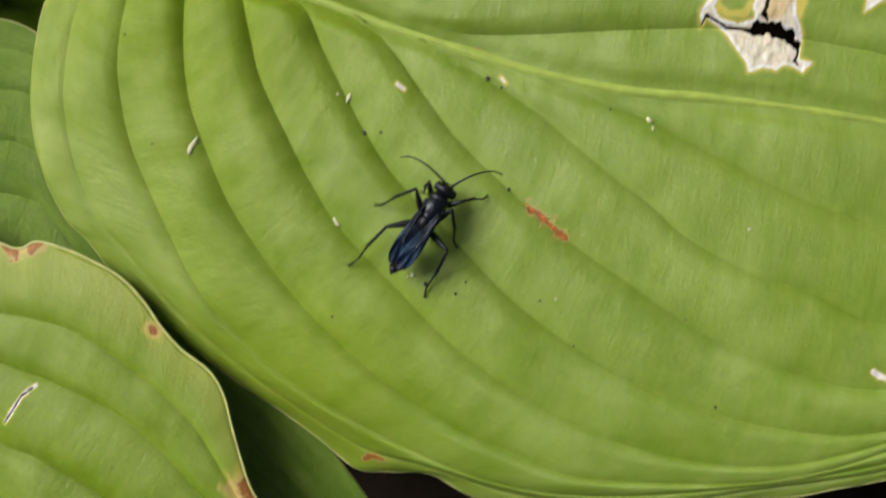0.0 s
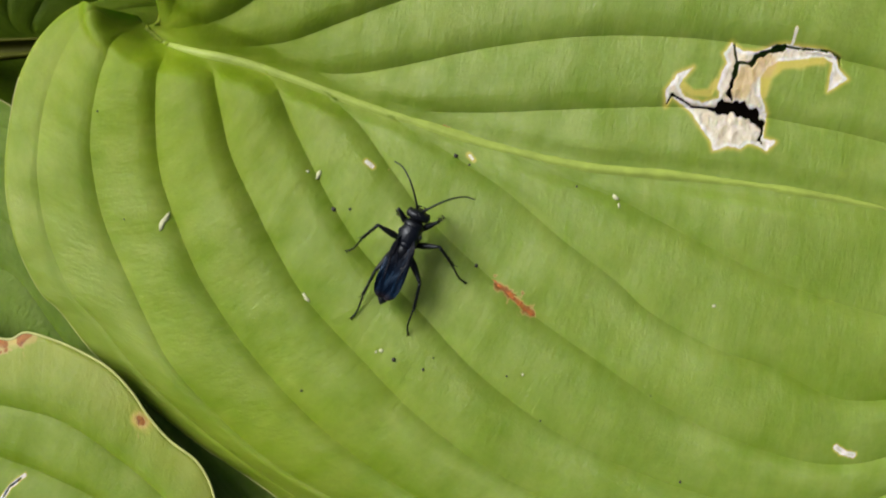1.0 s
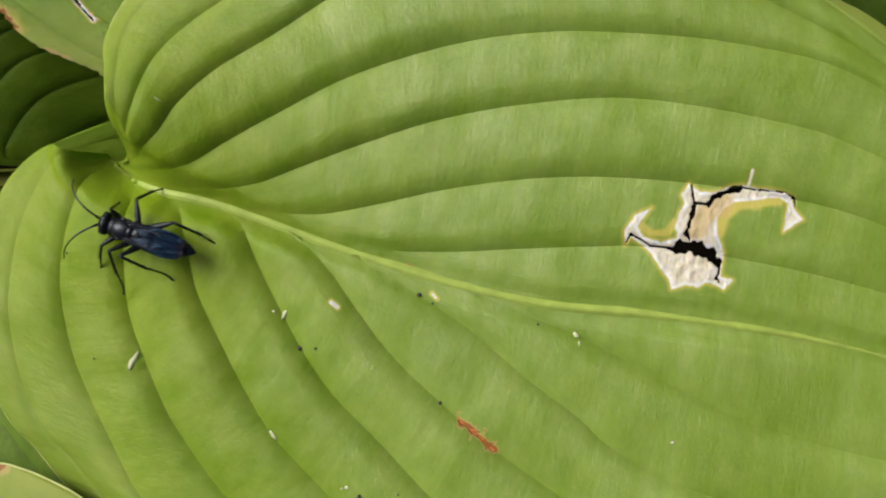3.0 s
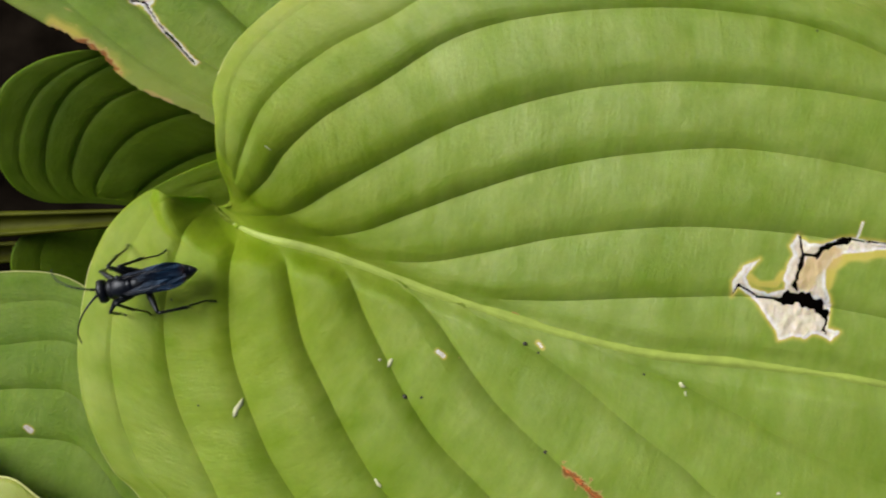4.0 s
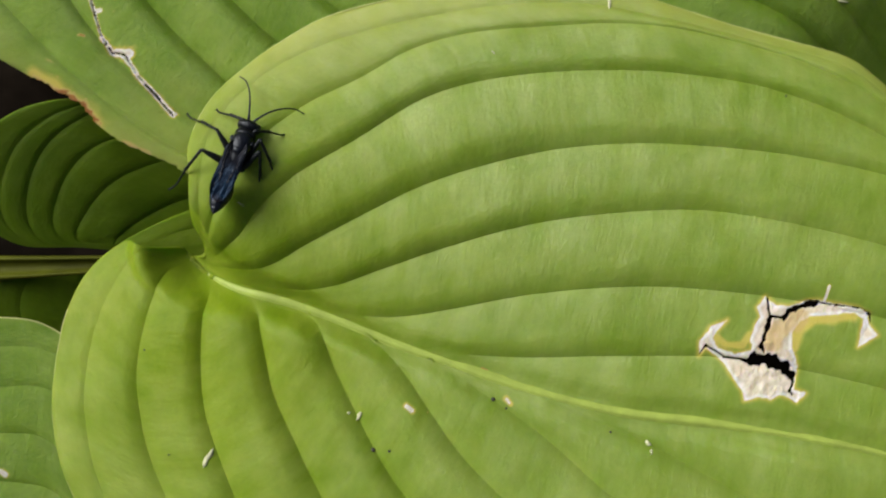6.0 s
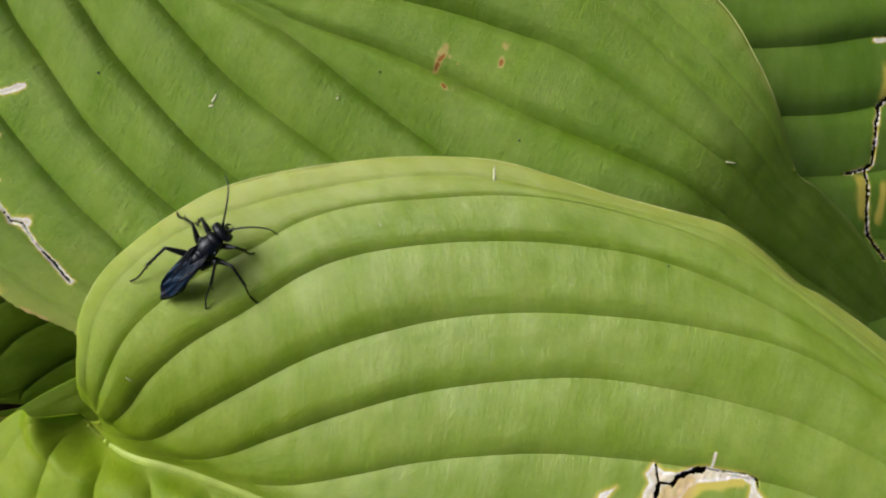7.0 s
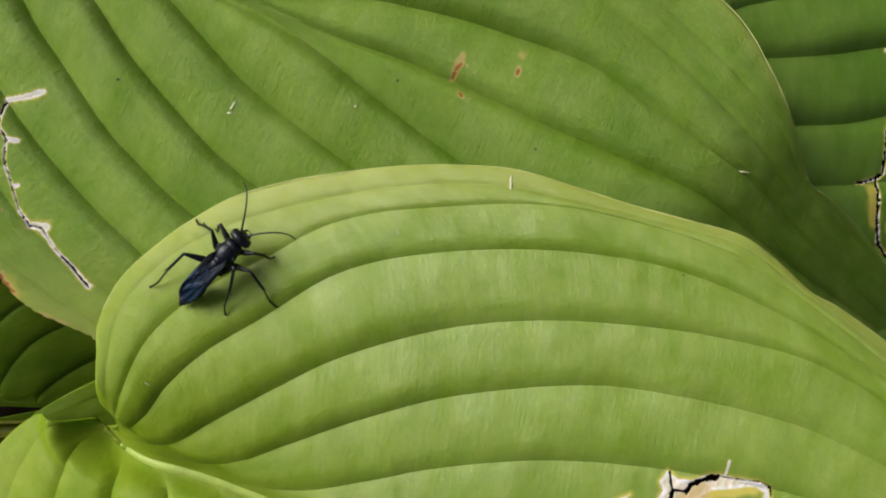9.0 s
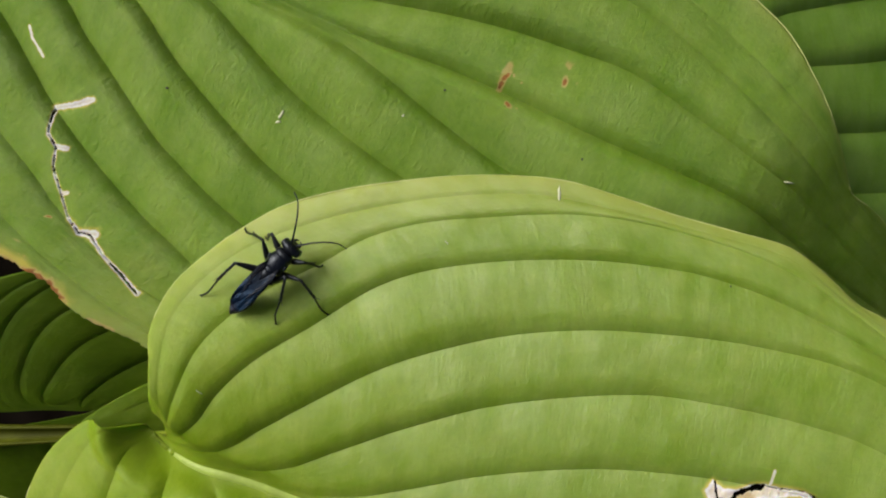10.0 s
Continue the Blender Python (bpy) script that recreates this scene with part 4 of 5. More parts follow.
def flake(x, y, long, wide, turn, tops=MAIN_TOP, seed=0):
    rng = random.Random(seed)
    bm = bmesh.new()
    ring = [bm.verts.new(((math.cos(a) * long * rng.uniform(0.7, 1.1)) * MM, math.sin(a) * wide * rng.uniform(0.5, 1.4) * MM, rng.uniform(0.0, 0.07) * MM))
            for a in (2 * math.pi * k / 11 for k in range(11))]
    low = [bm.verts.new((v.co.x * 1.05, v.co.y * 1.05, -0.08 * MM)) for v in ring]
    mid = bm.verts.new((0, 0, 0.05 * MM))
    for k in range(11):
        bm.faces.new((ring[k], ring[(k + 1) % 11], mid))
        bm.faces.new((low[k], low[(k + 1) % 11], ring[(k + 1) % 11], ring[k]))
    bm.faces.new(low[::-1])
    ob = tagged(part("dry_flake", bm, FLAKE), "small whitish dry flake stuck on a leaf", "debris", "flakes on the leaves")
    near = (tops[:, 0] - x) ** 2 + (tops[:, 1] - y) ** 2 < 1.6**2
    fit = np.linalg.lstsq(np.c_[tops[near, :2] - (x, y), np.ones(near.sum())], tops[near, 2], rcond=None)[0]
    lie = Vector((0, 0, 1)).rotation_difference(Vector((-fit[0], -fit[1], 1))).to_matrix().to_4x4()
    ob.matrix_world = Matrix.Translation((x * MM, y * MM, (fit[2] + 0.09) * MM)) @ lie @ pose(0, 0, 0, 0, 0, turn)


def dropping(x, y, size, tops=MAIN_TOP, seed=0):
    rng = random.Random(seed)
    bm = bmesh.new()
    bmesh.ops.create_icosphere(bm, subdivisions=2, radius=size * MM)
    for v in bm.verts:
        v.co = Vector((v.co.x * 1.2, v.co.y, v.co.z * 0.7)) * (1 + 0.3 * noise.noise(v.co * 2500 + Vector((seed, 0, 0))))
    ob = tagged(part("dropping", bm, FRASS), "tiny black insect dropping on a leaf", "debris", "droppings on the leaves")
    ob.matrix_world = pose(x * MM, y * MM, (surface(x, y, tops) + size * 0.45) * MM, 0, 0, rng.uniform(0, 180))


for i, (x, y, a, b, turn) in enumerate([
        (-48.7, -25.3, 1.8, 0.42, 62), (-21.7, -17.3, 1.0, 0.32, 60), (-23.5, -16.8, 0.35, 0.25, 0), (29.7, -21.6, 0.75, 0.3, 140), (30.2, -23.0, 0.55, 0.2, 80),
        (-24.0, -38.7, 1.0, 0.3, 125), (21.3, 55.9, 1.5, 0.27, 88), (-41.7, 19.9, 0.8, 0.1, 145), (-11.0, -47.8, 0.45, 0.35, 10), (-11.9, -48.0, 0.3, 0.25, 50),
        (1.2, 46.7, 0.4, 0.12, 130), (46.1, -40.4, 0.4, 0.3, 20), (13.3, -52.0, 0.25, 0.2, 0)]):
    flake(x, y, a, b, turn, seed=i)
for i, (x, y, a, b, turn) in enumerate([(-30.0, 70.4, 1.0, 0.3, 60), (-30.6, 69.0, 0.6, 0.25, 10), (67.3, 59.5, 1.2, 0.2, 170), (-7.2, 70.4, 0.35, 0.2, 40)]):
    flake(x, y, a, b, turn, UPPER_TOP, 40 + i)
for i, (x, y, s) in enumerate([
        (-19.2, -23.4, 0.5), (-16.2, -23.4, 0.3), (2.1, -14.2, 0.45), (4.4, -15.8, 0.25), (5.5, -33.3, 0.4), (23.0, -19.7, 0.25), (10.6, -52.3, 0.22),
        (16.4, -60.1, 0.22), (35.4, -55.8, 0.22), (40.2, -70.6, 0.28), (-3.8, -51.0, 0.3), (-8.8, -49.3, 0.42), (51.7, 39.6, 0.2), (-24.9, -54.8, 0.25),
        (50.4, -83.5, 0.4), (-55.8, -24.9, 0.2), (-60.2, -6.1, 0.2), (-2.0, -49.0, 0.2)]):
    dropping(x, y, s * 0.8, seed=i)
for i, (x, y, s) in enumerate([(26.3, 62.8, 0.2), (-51.3, 75.0, 0.25), (0.5, 75.5, 0.2)]):
    dropping(x, y, s, UPPER_TOP, 30 + i)
scar_rng = random.Random(11)
for k in range(12):
    t = (k + scar_rng.uniform(-0.4, 0.4)) / 11
    x, y = 8.8 + 6.2 * t + scar_rng.uniform(-0.25, 0.25), -36.5 - 5.0 * t + scar_rng.uniform(-0.5, 0.5)
    long, turn = scar_rng.uniform(0.35, 0.9), radians(-38 + scar_rng.uniform(-30, 30))
    dx, dy = math.cos(turn) * long, math.sin(turn) * long
    top_z = surface(x, y)
    bm = tube([((x - dx) * MM, (y - dy) * MM, (top_z - 0.05) * MM), (x * MM, (y + scar_rng.uniform(-0.1, 0.1)) * MM, (top_z + 0.1) * MM),
               ((x + dx) * MM, (y + dy) * MM, (top_z - 0.05) * MM)], [0.08 * MM, scar_rng.uniform(0.12, 0.26) * MM, 0.07 * MM], 6)
    part("scar", bm, SCAR, main_leaf, "raised orange-brown scar")


# ---- the wasp ----
def chitin(name, color, rough, coat):
    m = plain(name, color, rough, 0.4, 2200.0, coat=coat, bump=0.9)
    m.node_tree.nodes["Principled BSDF"].inputs["Specular IOR Level"].default_value = 0.3
    m.node_tree.nodes["Principled BSDF"].inputs["Specular Tint"].default_value = (0.78, 0.88, 1.0, 1)
    return m


BLACK = chitin("black_chitin", (0.0025, 0.003, 0.0042), 0.34, 0.0)
BLUE = chitin("blue_black_chitin", (0.003, 0.004, 0.007), 0.32, 0.03)
EYE = chitin("compound_eye", (0.006, 0.006, 0.008), 0.35, 0.1)
LEG = chitin("leg_chitin", (0.0025, 0.0032, 0.004), 0.42, 0.0)
VEIN = chitin("wing_vein", (0.012, 0.012, 0.015), 0.22, 0.3)
WING, wt, wb = material("smoky_blue_wing")
wpos = wt.nodes.new("ShaderNodeTexCoord")
wmap = add(wt, "ShaderNodeMapping", Scale=(1400.0, 260.0, 300.0))
wt.links.new(wpos.outputs["Object"], wmap.inputs[0])
wnoise = add(wt, "ShaderNodeTexNoise", Scale=1.0, Detail=4.0, Roughness=0.6)
wt.links.new(wmap.outputs[0], wnoise.inputs[0])
wsep = wt.nodes.new("ShaderNodeSeparateXYZ")
wt.links.new(wpos.outputs["Object"], wsep.inputs[0])
wfar = add(wt, "ShaderNodeMapRange")
for key, value in (("From Min", -0.0035), ("From Max", -0.0065), ("To Min", 0.0), ("To Max", 1.0)):
    wfar.inputs[key].default_value = value
wt.links.new(wsep.outputs["Y"], wfar.inputs["Value"])
wblue = ramp(wt, wnoise.outputs[0], [(0.35, (0.002, 0.004, 0.010)), (0.55, (0.003, 0.008, 0.018)), (0.72, (0.005, 0.024, 0.048))]).outputs[0]
wdark = ramp(wt, wnoise.outputs[0], [(0.35, (0.003, 0.003, 0.004)), (0.72, (0.010, 0.010, 0.013))]).outputs[0]
wtip = add(wt, "ShaderNodeMapRange")
for key, value in (("From Min", -0.0096), ("From Max", -0.0112), ("To Min", 0.0), ("To Max", 1.0)):
    wtip.inputs[key].default_value = value
wt.links.new(wsep.outputs["Y"], wtip.inputs["Value"])
wcol = mix(wt, wfar.outputs[0], wdark, wblue)
wt.links.new(mix(wt, wtip.outputs[0], wcol, (0.018, 0.010, 0.007)), wb.inputs["Base Color"])
wclear = add(wt, "ShaderNodeMapRange")
for key, value in (("To Min", 0.95), ("To Max", 0.7)):
    wclear.inputs[key].default_value = value
wt.links.new(wtip.outputs[0], wclear.inputs["Value"])
wt.links.new(wclear.outputs[0], wb.inputs["Alpha"])
wb.inputs["Roughness"].default_value, wb.inputs["Specular IOR Level"].default_value = 0.3, 0.14
wb.inputs["Specular Tint"].default_value = (0.35, 0.6, 1.0, 1)
wbump = add(wt, "ShaderNodeBump", Strength=0.8, Distance=0.00025)
wt.links.new(wnoise.outputs[0], wbump.inputs["Height"])
wt.links.new(wbump.outputs[0], wb.inputs["Normal"])


def egg(centre, size, rings=14, sides=20, taper=0.0, bumps=0.0):
    """An ellipsoid, longer along y; taper narrows its rear."""
    bm = bmesh.new()
    bmesh.ops.create_uvsphere(bm, u_segments=sides, v_segments=rings, radius=1.0)
    for v in bm.verts:
        x, y, z = v.co.x, v.co.z, v.co.y
        k = 1 + taper * y
        w = 1 + bumps * noise.noise(Vector((x, y, z)) * 3)
        v.co = Vector((centre[0] + x * size[0] * k * w, centre[1] + y * size[1], centre[2] + z * size[2] * k * w)) * MM
    bmesh.ops.recalc_face_normals(bm, faces=bm.faces)
    return bm


def lathe(profile, lift, sides=22, flat=0.9):
    """A body of revolution along y; profile rows of (y, radius); lift(y): height of its axis."""
    bm = bmesh.new()
    rings = [[bm.verts.new((math.cos(a) * r * MM, y * MM, (lift(y) + math.sin(a) * r * flat) * MM)) for a in (2 * math.pi * k / sides for k in range(sides))]
             for y, r in profile]
    for a, b in zip(rings, rings[1:]):
        for k in range(sides):
            bm.faces.new((a[k], a[(k + 1) % sides], b[(k + 1) % sides], b[k]))
    bm.faces.new(rings[0])
    bm.faces.new(rings[-1][::-1])
    bmesh.ops.recalc_face_normals(bm, faces=bm.faces)
    return bm


def merged(*meshes):
    out = bmesh.new()
    for b in meshes:
        tmp = bpy.data.meshes.new("joined")
        b.to_mesh(tmp)
        b.free()
        out.from_mesh(tmp)
        bpy.data.meshes.remove(tmp)
    return out


wasp = tagged(new("wasp"), "blue-black thread-waisted wasp with smoky folded wings on a leaf", "wasp")
head = part("head", merged(egg((0, 6.85, 4.5), (2.0, 1.05, 1.45), bumps=0.03), egg((0, 7.45, 3.5), (1.1, 0.6, 0.9)),
                           egg((0.25, 7.05, 5.85), (0.16, 0.16, 0.14), 6, 8), egg((-0.25, 7.05, 5.85), (0.16, 0.16, 0.14), 6, 8),
                           egg((0, 7.35, 5.88), (0.16, 0.16, 0.14), 6, 8)), BLACK, wasp)
for s in (-1, 1):
    part("eye", egg((s * 1.5, 6.9, 4.35), (0.55, 0.84, 1.05)), EYE, head, "smooth black compound eye")
    part("mandible", tube([(s * 0.7 * MM, 7.6 * MM, 3.0 * MM), (s * 0.6 * MM, 8.1 * MM, 2.5 * MM), (s * 0.1 * MM, 8.3 * MM, 2.2 * MM)],
                          [0.28 * MM, 0.2 * MM, 0.06 * MM], 7), BLACK, head)
part("neck", lathe([(5.4, 0.7), (6.0, 0.6), (6.5, 0.8)], lambda y: 4.4), BLACK, wasp)
part("pronotum", merged(egg((0, 5.1, 4.6), (1.8, 1.05, 1.4), bumps=0.05), egg((1.2, 5.0, 4.4), (0.55, 0.7, 0.7), 8, 12), egg((-1.2, 5.0, 4.4), (0.55, 0.7, 0.7), 8, 12)), BLACK, wasp)
part("thorax", merged(egg((0, 3.3, 4.6), (1.95, 2.5, 1.85), bumps=0.06), egg((0, 1.75, 5.5), (1.05, 0.75, 0.75), 10, 14), egg((0, 3.0, 3.5), (1.75, 2.3, 1.3), 10, 14),
                      egg((1.75, 3.6, 5.3), (0.35, 0.5, 0.3), 8, 10), egg((-1.75, 3.6, 5.3), (0.35, 0.5, 0.3), 8, 10)), BLUE, wasp, "dull blue-black thorax")
part("propodeum", egg((0, 0.3, 4.4), (1.65, 1.9, 1.5), taper=0.2, bumps=0.06), BLACK, wasp)
part("waist", lathe([(-1.3, 0.55), (-1.9, 0.32), (-2.6, 0.3), (-3.0, 0.55)], lambda y: 4.1), BLACK, wasp)
segments = [(-2.7, 0.5), (-3.3, 1.15), (-4.1, 1.6), (-5.3, 1.86), (-6.5, 1.75), (-7.6, 1.4), (-8.6, 0.92), (-9.5, 0.3)]
gaster = []
for (y0, r0), (y1, r1) in zip(segments, segments[1:]):
    gaster.append(lathe([(y0 + 0.12, r0 * 0.86), (y0, r0), ((y0 + y1) / 2, (r0 + r1) / 2 * 1.02), (y1 + 0.06, r1 * 1.02), (y1 - 0.02, r1 * 0.93)],
                        lambda y: 4.0 + 0.09 * (y + 2.7), 22, 0.92))
abdomen = part("abdomen", merged(*gaster), BLUE, wasp, "glossy blue-black abdomen")
part("sting", tube([(0, -9.2 * MM, 3.4 * MM), (0, -9.8 * MM, 3.25 * MM)], [0.22 * MM, 0.03 * MM], 7), BLACK, abdomen)


def wing(name, side, outline, veins):
    """A thin folded wing, longer towards the rear, with its veins; its root is its origin."""
    bm = bmesh.new()
    n = len(outline)
    outline = [(x * 0.87, y) for x, y in outline]
    for face in (0.018, -0.018):
        ring = [bm.verts.new((side * x * MM, y * MM, (face + 0.10 * math.sin(x * 2.2 + y * 0.9) + 0.16 * math.sin(x * 4.5)) * MM)) for x, y in outline]
        spine = bm.verts.new((side * 0.8 * MM, -5.0 * MM, (face + 0.15) * MM))
        for k in range(n):
            tri = (ring[k], ring[(k + 1) % n], spine)
            bm.faces.new(tri if face > 0 else tri[::-1])
    bmesh.ops.subdivide_edges(bm, edges=bm.edges, cuts=2)
    ob = part(name, bm, WING, wasp, "smoky blue-black wing")
    for line in ([(x * 0.87, y) for x, y in row] for row in veins):
        pts = [(side * x * MM, y * MM, (0.05 + 0.10 * math.sin(x * 2.2 + y * 0.9) + 0.16 * math.sin(x * 4.5)) * MM) for x, y in spline(line, 12)]
        part("wing_vein", tube(pts, [0.065 * MM] * 12, 5), VEIN, ob)
    return ob


FORE = [tuple(p) for p in spline([(-0.2, 0.4), (0.8, -1.0), (1.15, -3.0), (1.65, -6.0), (1.85, -8.0), (1.6, -9.6), (0.9, -10.6), (-0.1, -10.9), (-0.9, -10.1),
                                   (-1.35, -8.2), (-1.1, -5.0), (-0.5, -2.0), (-0.3, 0.0)], 40)]
HIND = [tuple(p) for p in spline([(-0.2, 0.2), (0.4, -1.2), (0.7, -4.0), (0.6, -7.0), (0.0, -8.4), (-0.9, -7.8), (-1.2, -5.0), (-0.8, -2.0), (-0.3, 0.0)], 30)]
VEINS = [[(0.4, -0.4), (0.95, -3.0), (1.25, -6.2)], [(0.1, -0.5), (0.5, -4.0), (0.4, -7.5)], [(0.5, -4.0), (1.2, -5.2)], [(0.45, -5.8), (1.25, -6.6), (1.1, -8.2)],
         [(0.0, -0.5), (-0.5, -3.5), (-0.7, -7.0)], [(-0.55, -4.4), (0.45, -5.0)]]
fore_wings, hind_wings = [], []
for s in (-1, 1):
    fore_wings.append(wing("fore_wing", s, FORE, VEINS))
    hind_wings.append(wing("hind_wing", s, HIND, VEINS[4:5]))


def antenna(side):
    pts = spline([(0, 0, 0), (side * 0.4, 0.9, 0.5), (side * 1.4, 2.9, 0.9), (side * 2.7, 4.8, 0.7), (side * 4.2, 6.2, 0.1), (side * 5.7, 6.7, -0.6)], 46)
    radii = [(0.24 if i < 5 else 0.19 - 0.09 * i / 46 + 0.02 * (i % 4 == 0)) * MM for i in range(46)]
    return part("antenna", tube([tuple(np.array(p) * MM) for p in pts], radii, 7), BLACK, wasp, "long thin black antenna")


antennae = {-1: antenna(-1), 1: antenna(1)}

LEGS = {  # hip, length of femur, length of tibia with foot
    "LF": ((-1.2, 4.7, 3.2), 3.4, 6.6), "RF": ((1.2, 4.7, 3.2), 3.4, 6.6),
    "LM": ((-1.5, 1.9, 2.9), 4.4, 9.4), "RM": ((1.5, 1.9, 2.9), 4.4, 9.4),
    "LH": ((-1.4, -0.2, 3.0), 4.8, 10.4), "RH": ((1.4, -0.2, 3.0), 4.8, 10.4),
}
leg_parts = {}
for key, (hip, l1, l2) in LEGS.items():
    thick = 0.64 if key[1] == "H" else 0.58
    femur = part("leg", merged(tube([(0, y * l1 * MM, 0) for y in (0, 0.1, 0.3, 0.6, 0.9, 1.0)], [thick * r * MM for r in (0.7, 0.85, 1.0, 0.8, 0.5, 0.45)], 10),
                               egg((0, -0.1, 0.1), (0.7, 0.6, 0.7), 8, 12)), LEG, wasp, "black spiny leg")
    shin = [tube([(0, y * l2 * MM, 0) for y in (0, 0.08, 0.3, 0.48, 0.5)], [r * MM for r in (0.28, 0.27, 0.25, 0.3, 0.18)], 8)]
    turn = -1 if key[0] == "L" else 1
    joints = [(0.5, 0.0), (0.70, 0.34), (0.81, 0.42), (0.90, 0.25), (0.975, 0.0)]
    for (a, xa), (b, xb) in zip(joints, joints[1:]):
        shin.append(tube([(turn * xa * MM, a * l2 * MM, 0), (turn * (xa + (xb - xa) * 0.2) * MM, (a + 0.02) * l2 * MM, 0), (turn * xb * MM, b * l2 * MM, 0)],
                         [0.10 * MM, 0.13 * MM, 0.19 * MM], 7))
        for s in (-1, 1):
            shin.append(tube([(turn * xb * MM, (b - 0.01) * l2 * MM, 0), ((turn * xb + s * 0.3) * MM, (b + 0.02) * l2 * MM, 0.05 * MM)], [0.05 * MM, 0.015 * MM], 4))
    for s in (-1, 1):
        shin.append(tube([(0, 0.97 * l2 * MM, 0), (s * 0.3 * MM, 1.0 * l2 * MM, -0.1 * MM)], [0.1 * MM, 0.03 * MM], 5))
        shin.append(tube([(0, 0.48 * l2 * MM, 0), (s * 0.5 * MM, 0.60 * l2 * MM, -0.3 * MM)], [0.1 * MM, 0.03 * MM], 5))
    for k in range(6):
        y = 0.12 + 0.065 * k
        shin.append(tube([(0, y * l2 * MM, 0.1 * MM), ((0.5 if k % 2 else -0.5) * MM, (y + 0.05) * l2 * MM, 0.2 * MM)], [0.07 * MM, 0.015 * MM], 4))
    tibia = part("tibia", merged(*shin), LEG, femur)
    leg_parts[key] = (femur, tibia)


# ---- what moves ----
WASP = [
    (0.0, -9.2, -39.5, 2.2, -33.8, -1.6),
    (0.3, -9.5, -39.0, 2.2, -15.0, -1.5),
    (0.5, -9.6, -37.4, 2.1, -12.6, 0.4),
    (1.0, -6.8, -30.5, 2.8, -24.0, 7.0),
    (1.5, -6.4, -17.0, 2.0, 28.1, -1.7),
    (1.8, -13.2, -13.3, 1.8, 45.7, -1.6),
    (2.0, -15.3, -12.2, 1.8, 48.5, 0.6),
    (2.2, -17.3, -10.7, 1.7, 62.8, 1.5),
    (3.3, -50.4, -1.4, 1.5, 71.6, -9.1),
    (3.5, -51.9, -0.8, 1.4, 77.1, -8.7),
    (3.8, -63.3, -2.9, 1.9, 108.0, -5.3),
    (4.0, -63.2, -2.6, 1.9, 102.8, -3.9),
    (4.2, -60.5, 0.3, 2.6, 64.2, -10.0),
    (4.5, -57.8, 4.2, 3.0, 26.1, -13.0),
    (4.8, -54.6, 10.2, 1.4, -11.1, 3.0),
    (5.0, -53.4, 12.6, 2.2, -7.2, 4.0),
    (5.2, -50.7, 15.1, 4.4, -10.7, 8.0),
    (6.3, -38.0, 32.3, 4.9, -27.3, -28.3),
    (6.5, -33.1, 37.9, 3.8, -46.4, 21.0),
    (6.7, -29.9, 40.7, 3.2, -42.7, 8.2),
    (7.0, -29.8, 40.7, 3.2, -44.3, 7.9),
    (10.0, -30.0, 40.8, 3.2, -43.8, 8.0),
]
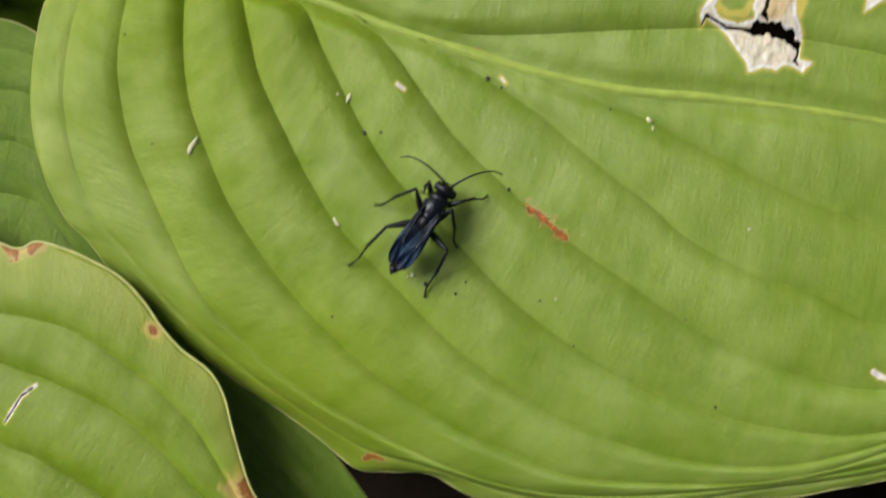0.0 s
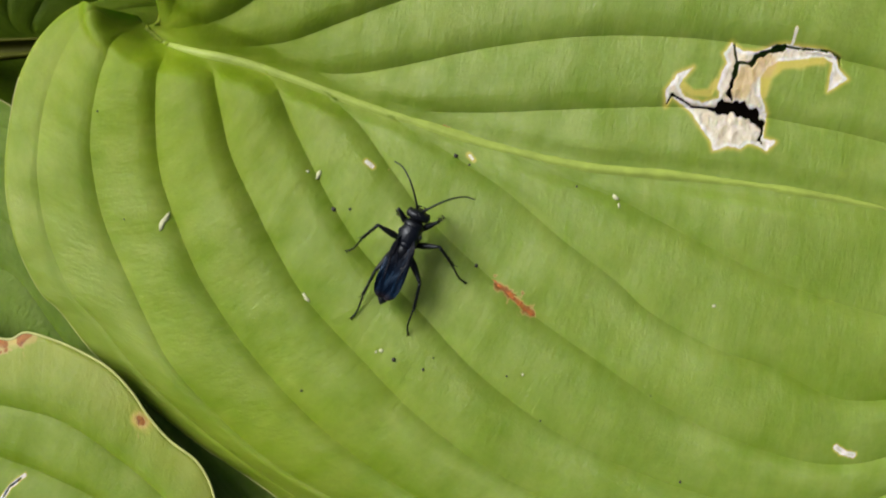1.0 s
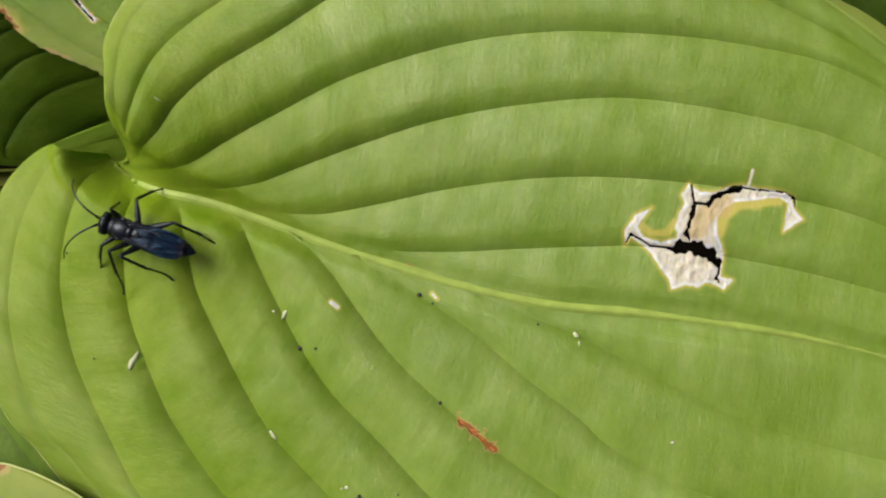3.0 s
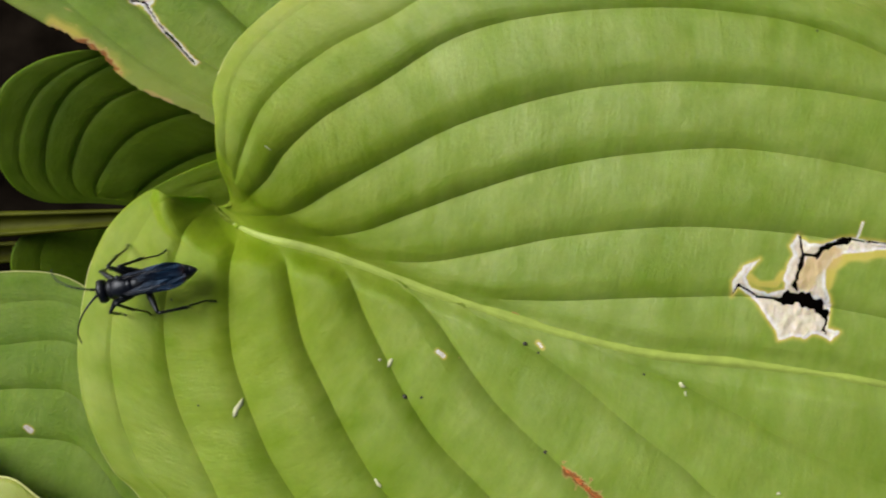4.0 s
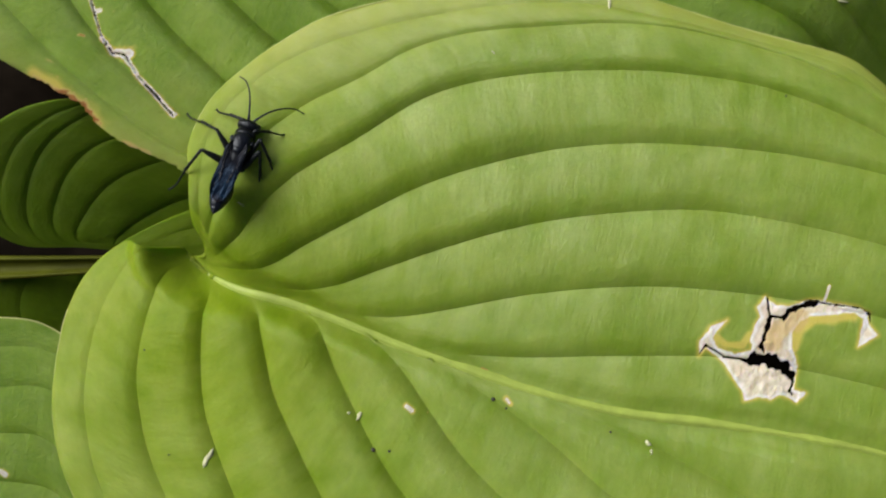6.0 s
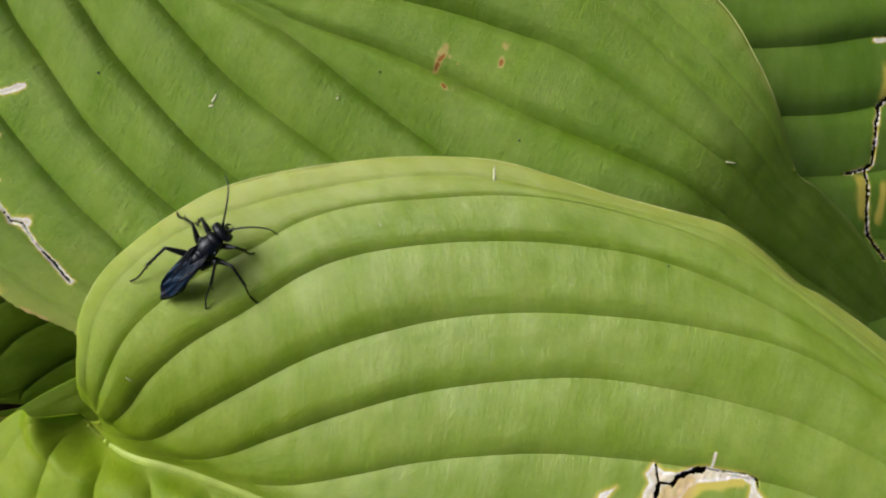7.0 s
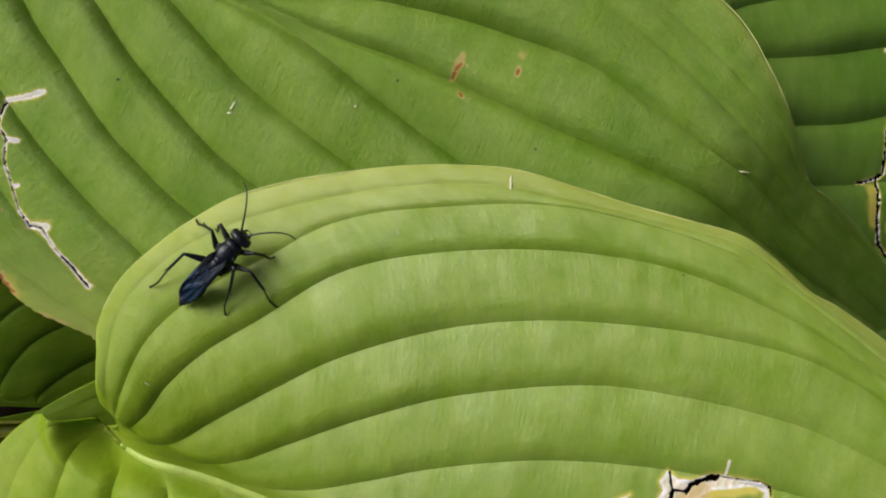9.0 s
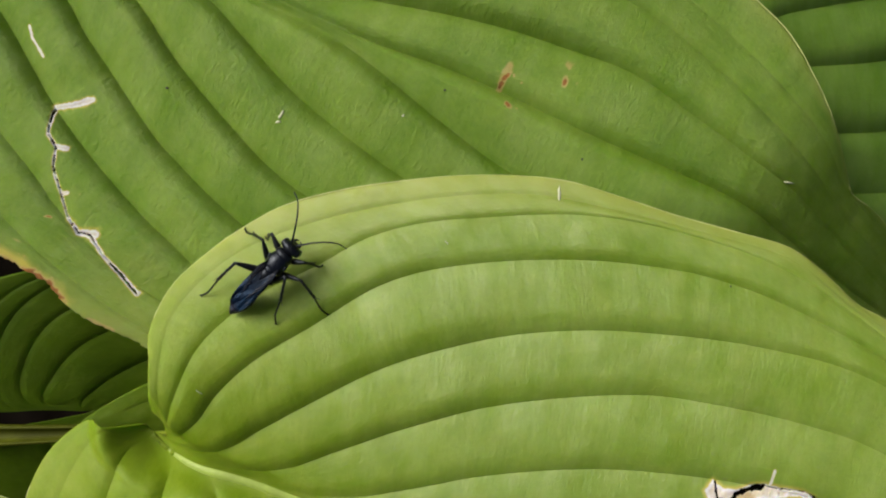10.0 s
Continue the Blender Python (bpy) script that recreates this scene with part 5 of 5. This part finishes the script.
FEET = {
    "LF": [(0.0, -3.5, 4.7), (0.5, -2.8, 4.3), (1.0, -3.6, 5.1), (1.5, -3.2, 7.6), (2.0, -7.6, 3.0), (2.2, -6.3, 1.8), (3.3, -7.8, 9.3), (3.5, -7.2, 8.4), (4.0, -5.0, 6.9), (4.2, -5.5, 10.0), (4.5, -3.2, 7.6), (4.8, -3.2, 7.6), (5.0, -3.5, 4.9), (5.2, -3.1, 4.0), (6.3, -7.9, 8.2), (6.5, -5.9, 6.3), (6.7, -5.9, 3.2), (10.0, -5.5, 3.6)],
    "LM": [(0.0, -8.9, -1.5), (0.5, -9.3, -5.2), (1.0, -9.2, -4.4), (1.5, -11.7, -1.3), (2.0, -12.2, 1.0), (2.2, -12.2, 1.6), (3.3, -10.5, 1.6), (3.5, -4.1, 1.9), (4.0, -6.0, 2.0), (4.2, -12.4, 1.6), (4.5, -14.5, -0.2), (4.8, -8.2, -2.1), (5.0, -9.2, -5.4), (5.2, -11.3, -8.1), (6.3, -10.0, 9.3), (6.5, -11.6, -2.9), (6.7, -9.9, 2.0), (10.0, -9.5, 2.0)],
    "LH": [(0.0, -7.0, -12.7), (0.5, -10.1, -10.9), (1.0, -4.0, -16.0), (1.5, -7.9, -10.2), (2.0, -0.4, -11.8), (2.2, -2.3, -7.9), (3.3, -6.3, -5.7), (3.5, -7.0, -6.8), (4.0, -6.1, -10.3), (4.2, -7.4, -5.5), (4.5, -9.1, -4.4), (4.8, -6.1, -10.3), (5.0, -8.6, -7.2), (5.2, -11.0, -11.2), (6.3, -6.7, -4.6), (6.5, -5.1, -6.9), (6.7, -6.3, -12.0), (10.0, -6.1, -11.9)],
    "RF": [(0.0, 6.3, 10.4), (0.5, 7.2, 8.0), (1.0, 3.6, 8.0), (1.5, 6.3, 3.8), (2.0, 6.3, -0.2), (2.2, 3.6, 8.0), (3.3, 3.6, 8.0), (3.5, 3.6, 8.0), (4.0, 3.6, 8.0), (4.2, 3.6, 8.0), (4.5, 3.6, 8.0), (4.8, 3.6, 8.0), (5.0, 8.4, 10.7), (5.2, 5.4, 8.1), (6.3, 6.4, 10.2), (6.5, 2.3, 1.9), (6.7, 5.4, 6.6), (10.0, 5.5, 7.4)],
    "RM": [(0.0, 7.0, 0.1), (0.5, 13.6, -0.8), (1.0, 12.0, -1.1), (1.5, 9.1, -4.3), (2.0, 7.2, 3.5), (2.2, 7.2, -8.5), (3.3, 7.2, 3.5), (3.5, 7.2, 3.5), (4.0, 7.2, 3.5), (4.2, 5.9, -1.0), (4.5, 6.8, 2.7), (4.8, 7.8, -3.2), (5.0, 4.7, -3.3), (5.2, 8.1, 5.2), (6.3, 7.3, -2.5), (6.5, 11.9, 0.4), (6.7, 12.2, 0.8), (10.0, 12.5, 1.7)],
    "RH": [(0.0, 6.9, -10.0), (0.5, 3.7, -12.4), (1.0, 6.4, -13.4), (1.5, 2.9, -11.7), (2.0, 6.3, -11.8), (2.2, 3.0, -14.2), (3.3, 0.9, -12.1), (3.5, 3.5, -7.9), (4.0, 4.6, -3.5), (4.2, 3.4, -7.1), (4.5, 4.9, -5.1), (4.8, 7.7, -5.6), (5.0, 6.4, -9.6), (5.2, 4.2, -12.8), (6.3, 4.1, -3.9), (6.5, 5.9, -9.5), (6.7, 6.7, -6.0), (10.0, 7.1, -5.9)],
}


KNEE = {"F": (0.5, 0.5, 0.6), "M": (0.5, 0.6, 0.6), "H": (0.5, 0.5, 0.65)}


def aim(origin, target):
    y = (Vector(target) - Vector(origin)).normalized()
    x = y.cross(Vector((0, 0, 1))).normalized()
    m = Matrix((x, y, x.cross(y))).transposed().to_4x4()
    m.translation = origin
    return m


def body_pose(t):
    ts = [r[0] for r in WASP]
    x, y, z, turn, pitch = (float(np.interp(t, ts, [r[k] for r in WASP])) for k in (1, 2, 3, 4, 5))
    return Matrix.Translation((x * MM, y * MM, z * MM)) @ pose(0, 0, 0, 0, 0, turn) @ pose(0, 0, 0, pitch)


def leg_pose(key, t, fx, fy):
    """Two bones from the hip to a foot that stands on the leaf."""
    hip, l1, l2 = LEGS[key]
    world_m = body_pose(t)
    spot = world_m @ Vector((fx * MM, fy * MM, 0))
    spot.z = (surface(spot.x / MM, spot.y / MM) + 0.15) * MM
    foot = world_m.inverted() @ spot / MM
    hip = Vector(hip)
    way = foot - hip
    dist = min(max(way.length, abs(l1 - l2) + 0.4), (l1 + l2) * 0.985)
    way.normalize()
    a = math.acos(max(-1, min(1, (l1 * l1 + dist * dist - l2 * l2) / (2 * l1 * dist))))
    bias = Vector(KNEE[key[1]])
    bias.x *= -1 if key[0] == "L" else 1
    lift = (bias - way * bias.dot(way)).normalized()
    knee = hip + way * (l1 * math.cos(a)) + lift * (l1 * math.sin(a))
    m1 = aim(hip * MM, knee * MM)
    m2 = aim(knee * MM, (hip + way * dist) * MM)
    return m1, m1.inverted() @ m2


def sway(dx, dy):
    return pose(dx * MM, dy * MM, 0)


def motions():
    times = sorted({r[0] for r in WASP})
    walk(wasp, [(t, body_pose(t)) for t in times])
    for key, (femur, tibia) in leg_parts.items():
        poses = [(t, leg_pose(key, t, fx, fy)) for t, fx, fy in FEET[key]]
        walk(femur, [(t, m[0]) for t, m in poses])
        walk(tibia, [(t, m[1]) for t, m in poses])
    for s, rows in ((-1, [(0, 52), (0.3, 30), (0.5, 68), (1.0, 9), (1.5, 30), (2.0, 20), (2.2, 10), (3.3, 35), (3.5, 52), (4.0, 16), (4.5, 20), (5.0, -32), (5.2, -25), (6.3, 0), (6.5, 7), (7.0, 2), (10, 2)]),
                    (1, [(0, -2), (0.3, -10), (0.5, -22), (1.0, -13), (1.5, 5), (2.0, 0), (2.2, 6), (3.3, 5), (3.5, 12), (4.0, 5), (4.5, -5), (5.0, 8), (5.2, -5), (6.3, -25), (6.5, -34), (7.0, -10), (10, -8)])):
        walk(antennae[s], [(t, pose(s * 0.45 * MM, 7.75 * MM, 4.9 * MM, 0, 0, turn)) for t, turn in rows])
    joint = (0, -1.6 * MM, 4.1 * MM)
    walk(abdomen, [(t, pose(*joint, bend) @ pose(0, 1.6 * MM, -4.1 * MM)) for t, bend in
                   ((0, 0), (1.2, 0), (1.5, 16), (1.8, 28), (2.2, 28), (2.8, 6), (3.3, 0), (10, 0))])
    for ob, s in zip(fore_wings, (-1, 1)):
        flick = 26 if s == 1 else 4
        walk(ob, [(t, pose(s * 1.25 * MM, 2.6 * MM, (6.35 + 0.1 * s) * MM, 5, s * -8, s * (-4.5 + extra))) for t, extra in
                  ((0, 0), (3.5, 0), (3.7, 8), (3.8, flick), (3.9, 6), (4.0, 0), (5.0, -1), (5.2, -1), (6.3, -4), (10, -4))])
    for ob, s in zip(hind_wings, (-1, 1)):
        walk(ob, [(t, pose(s * 1.2 * MM, 1.8 * MM, (5.95 + 0.08 * s) * MM, 5, s * -8, s * (-6.5 + extra))) for t, extra in
                  ((0, 0), (3.5, 0), (3.8, 8), (4.0, 0), (10, 0))])
    walk(front_leaf, [(t, sway(x, y)) for t, x, y in
                      ((0, -0.0, 0.0), (0.3, -0.6, -0.0), (0.5, 0.7, -1.6), (1.0, 2.8, -3.1), (1.5, -1.6, -0.3), (2.0, 0.2, -1.8), (3.5, 3.2, -2.1), (4.5, 1.3, -1.5), (10, 1.1, -1.9))])


motions()
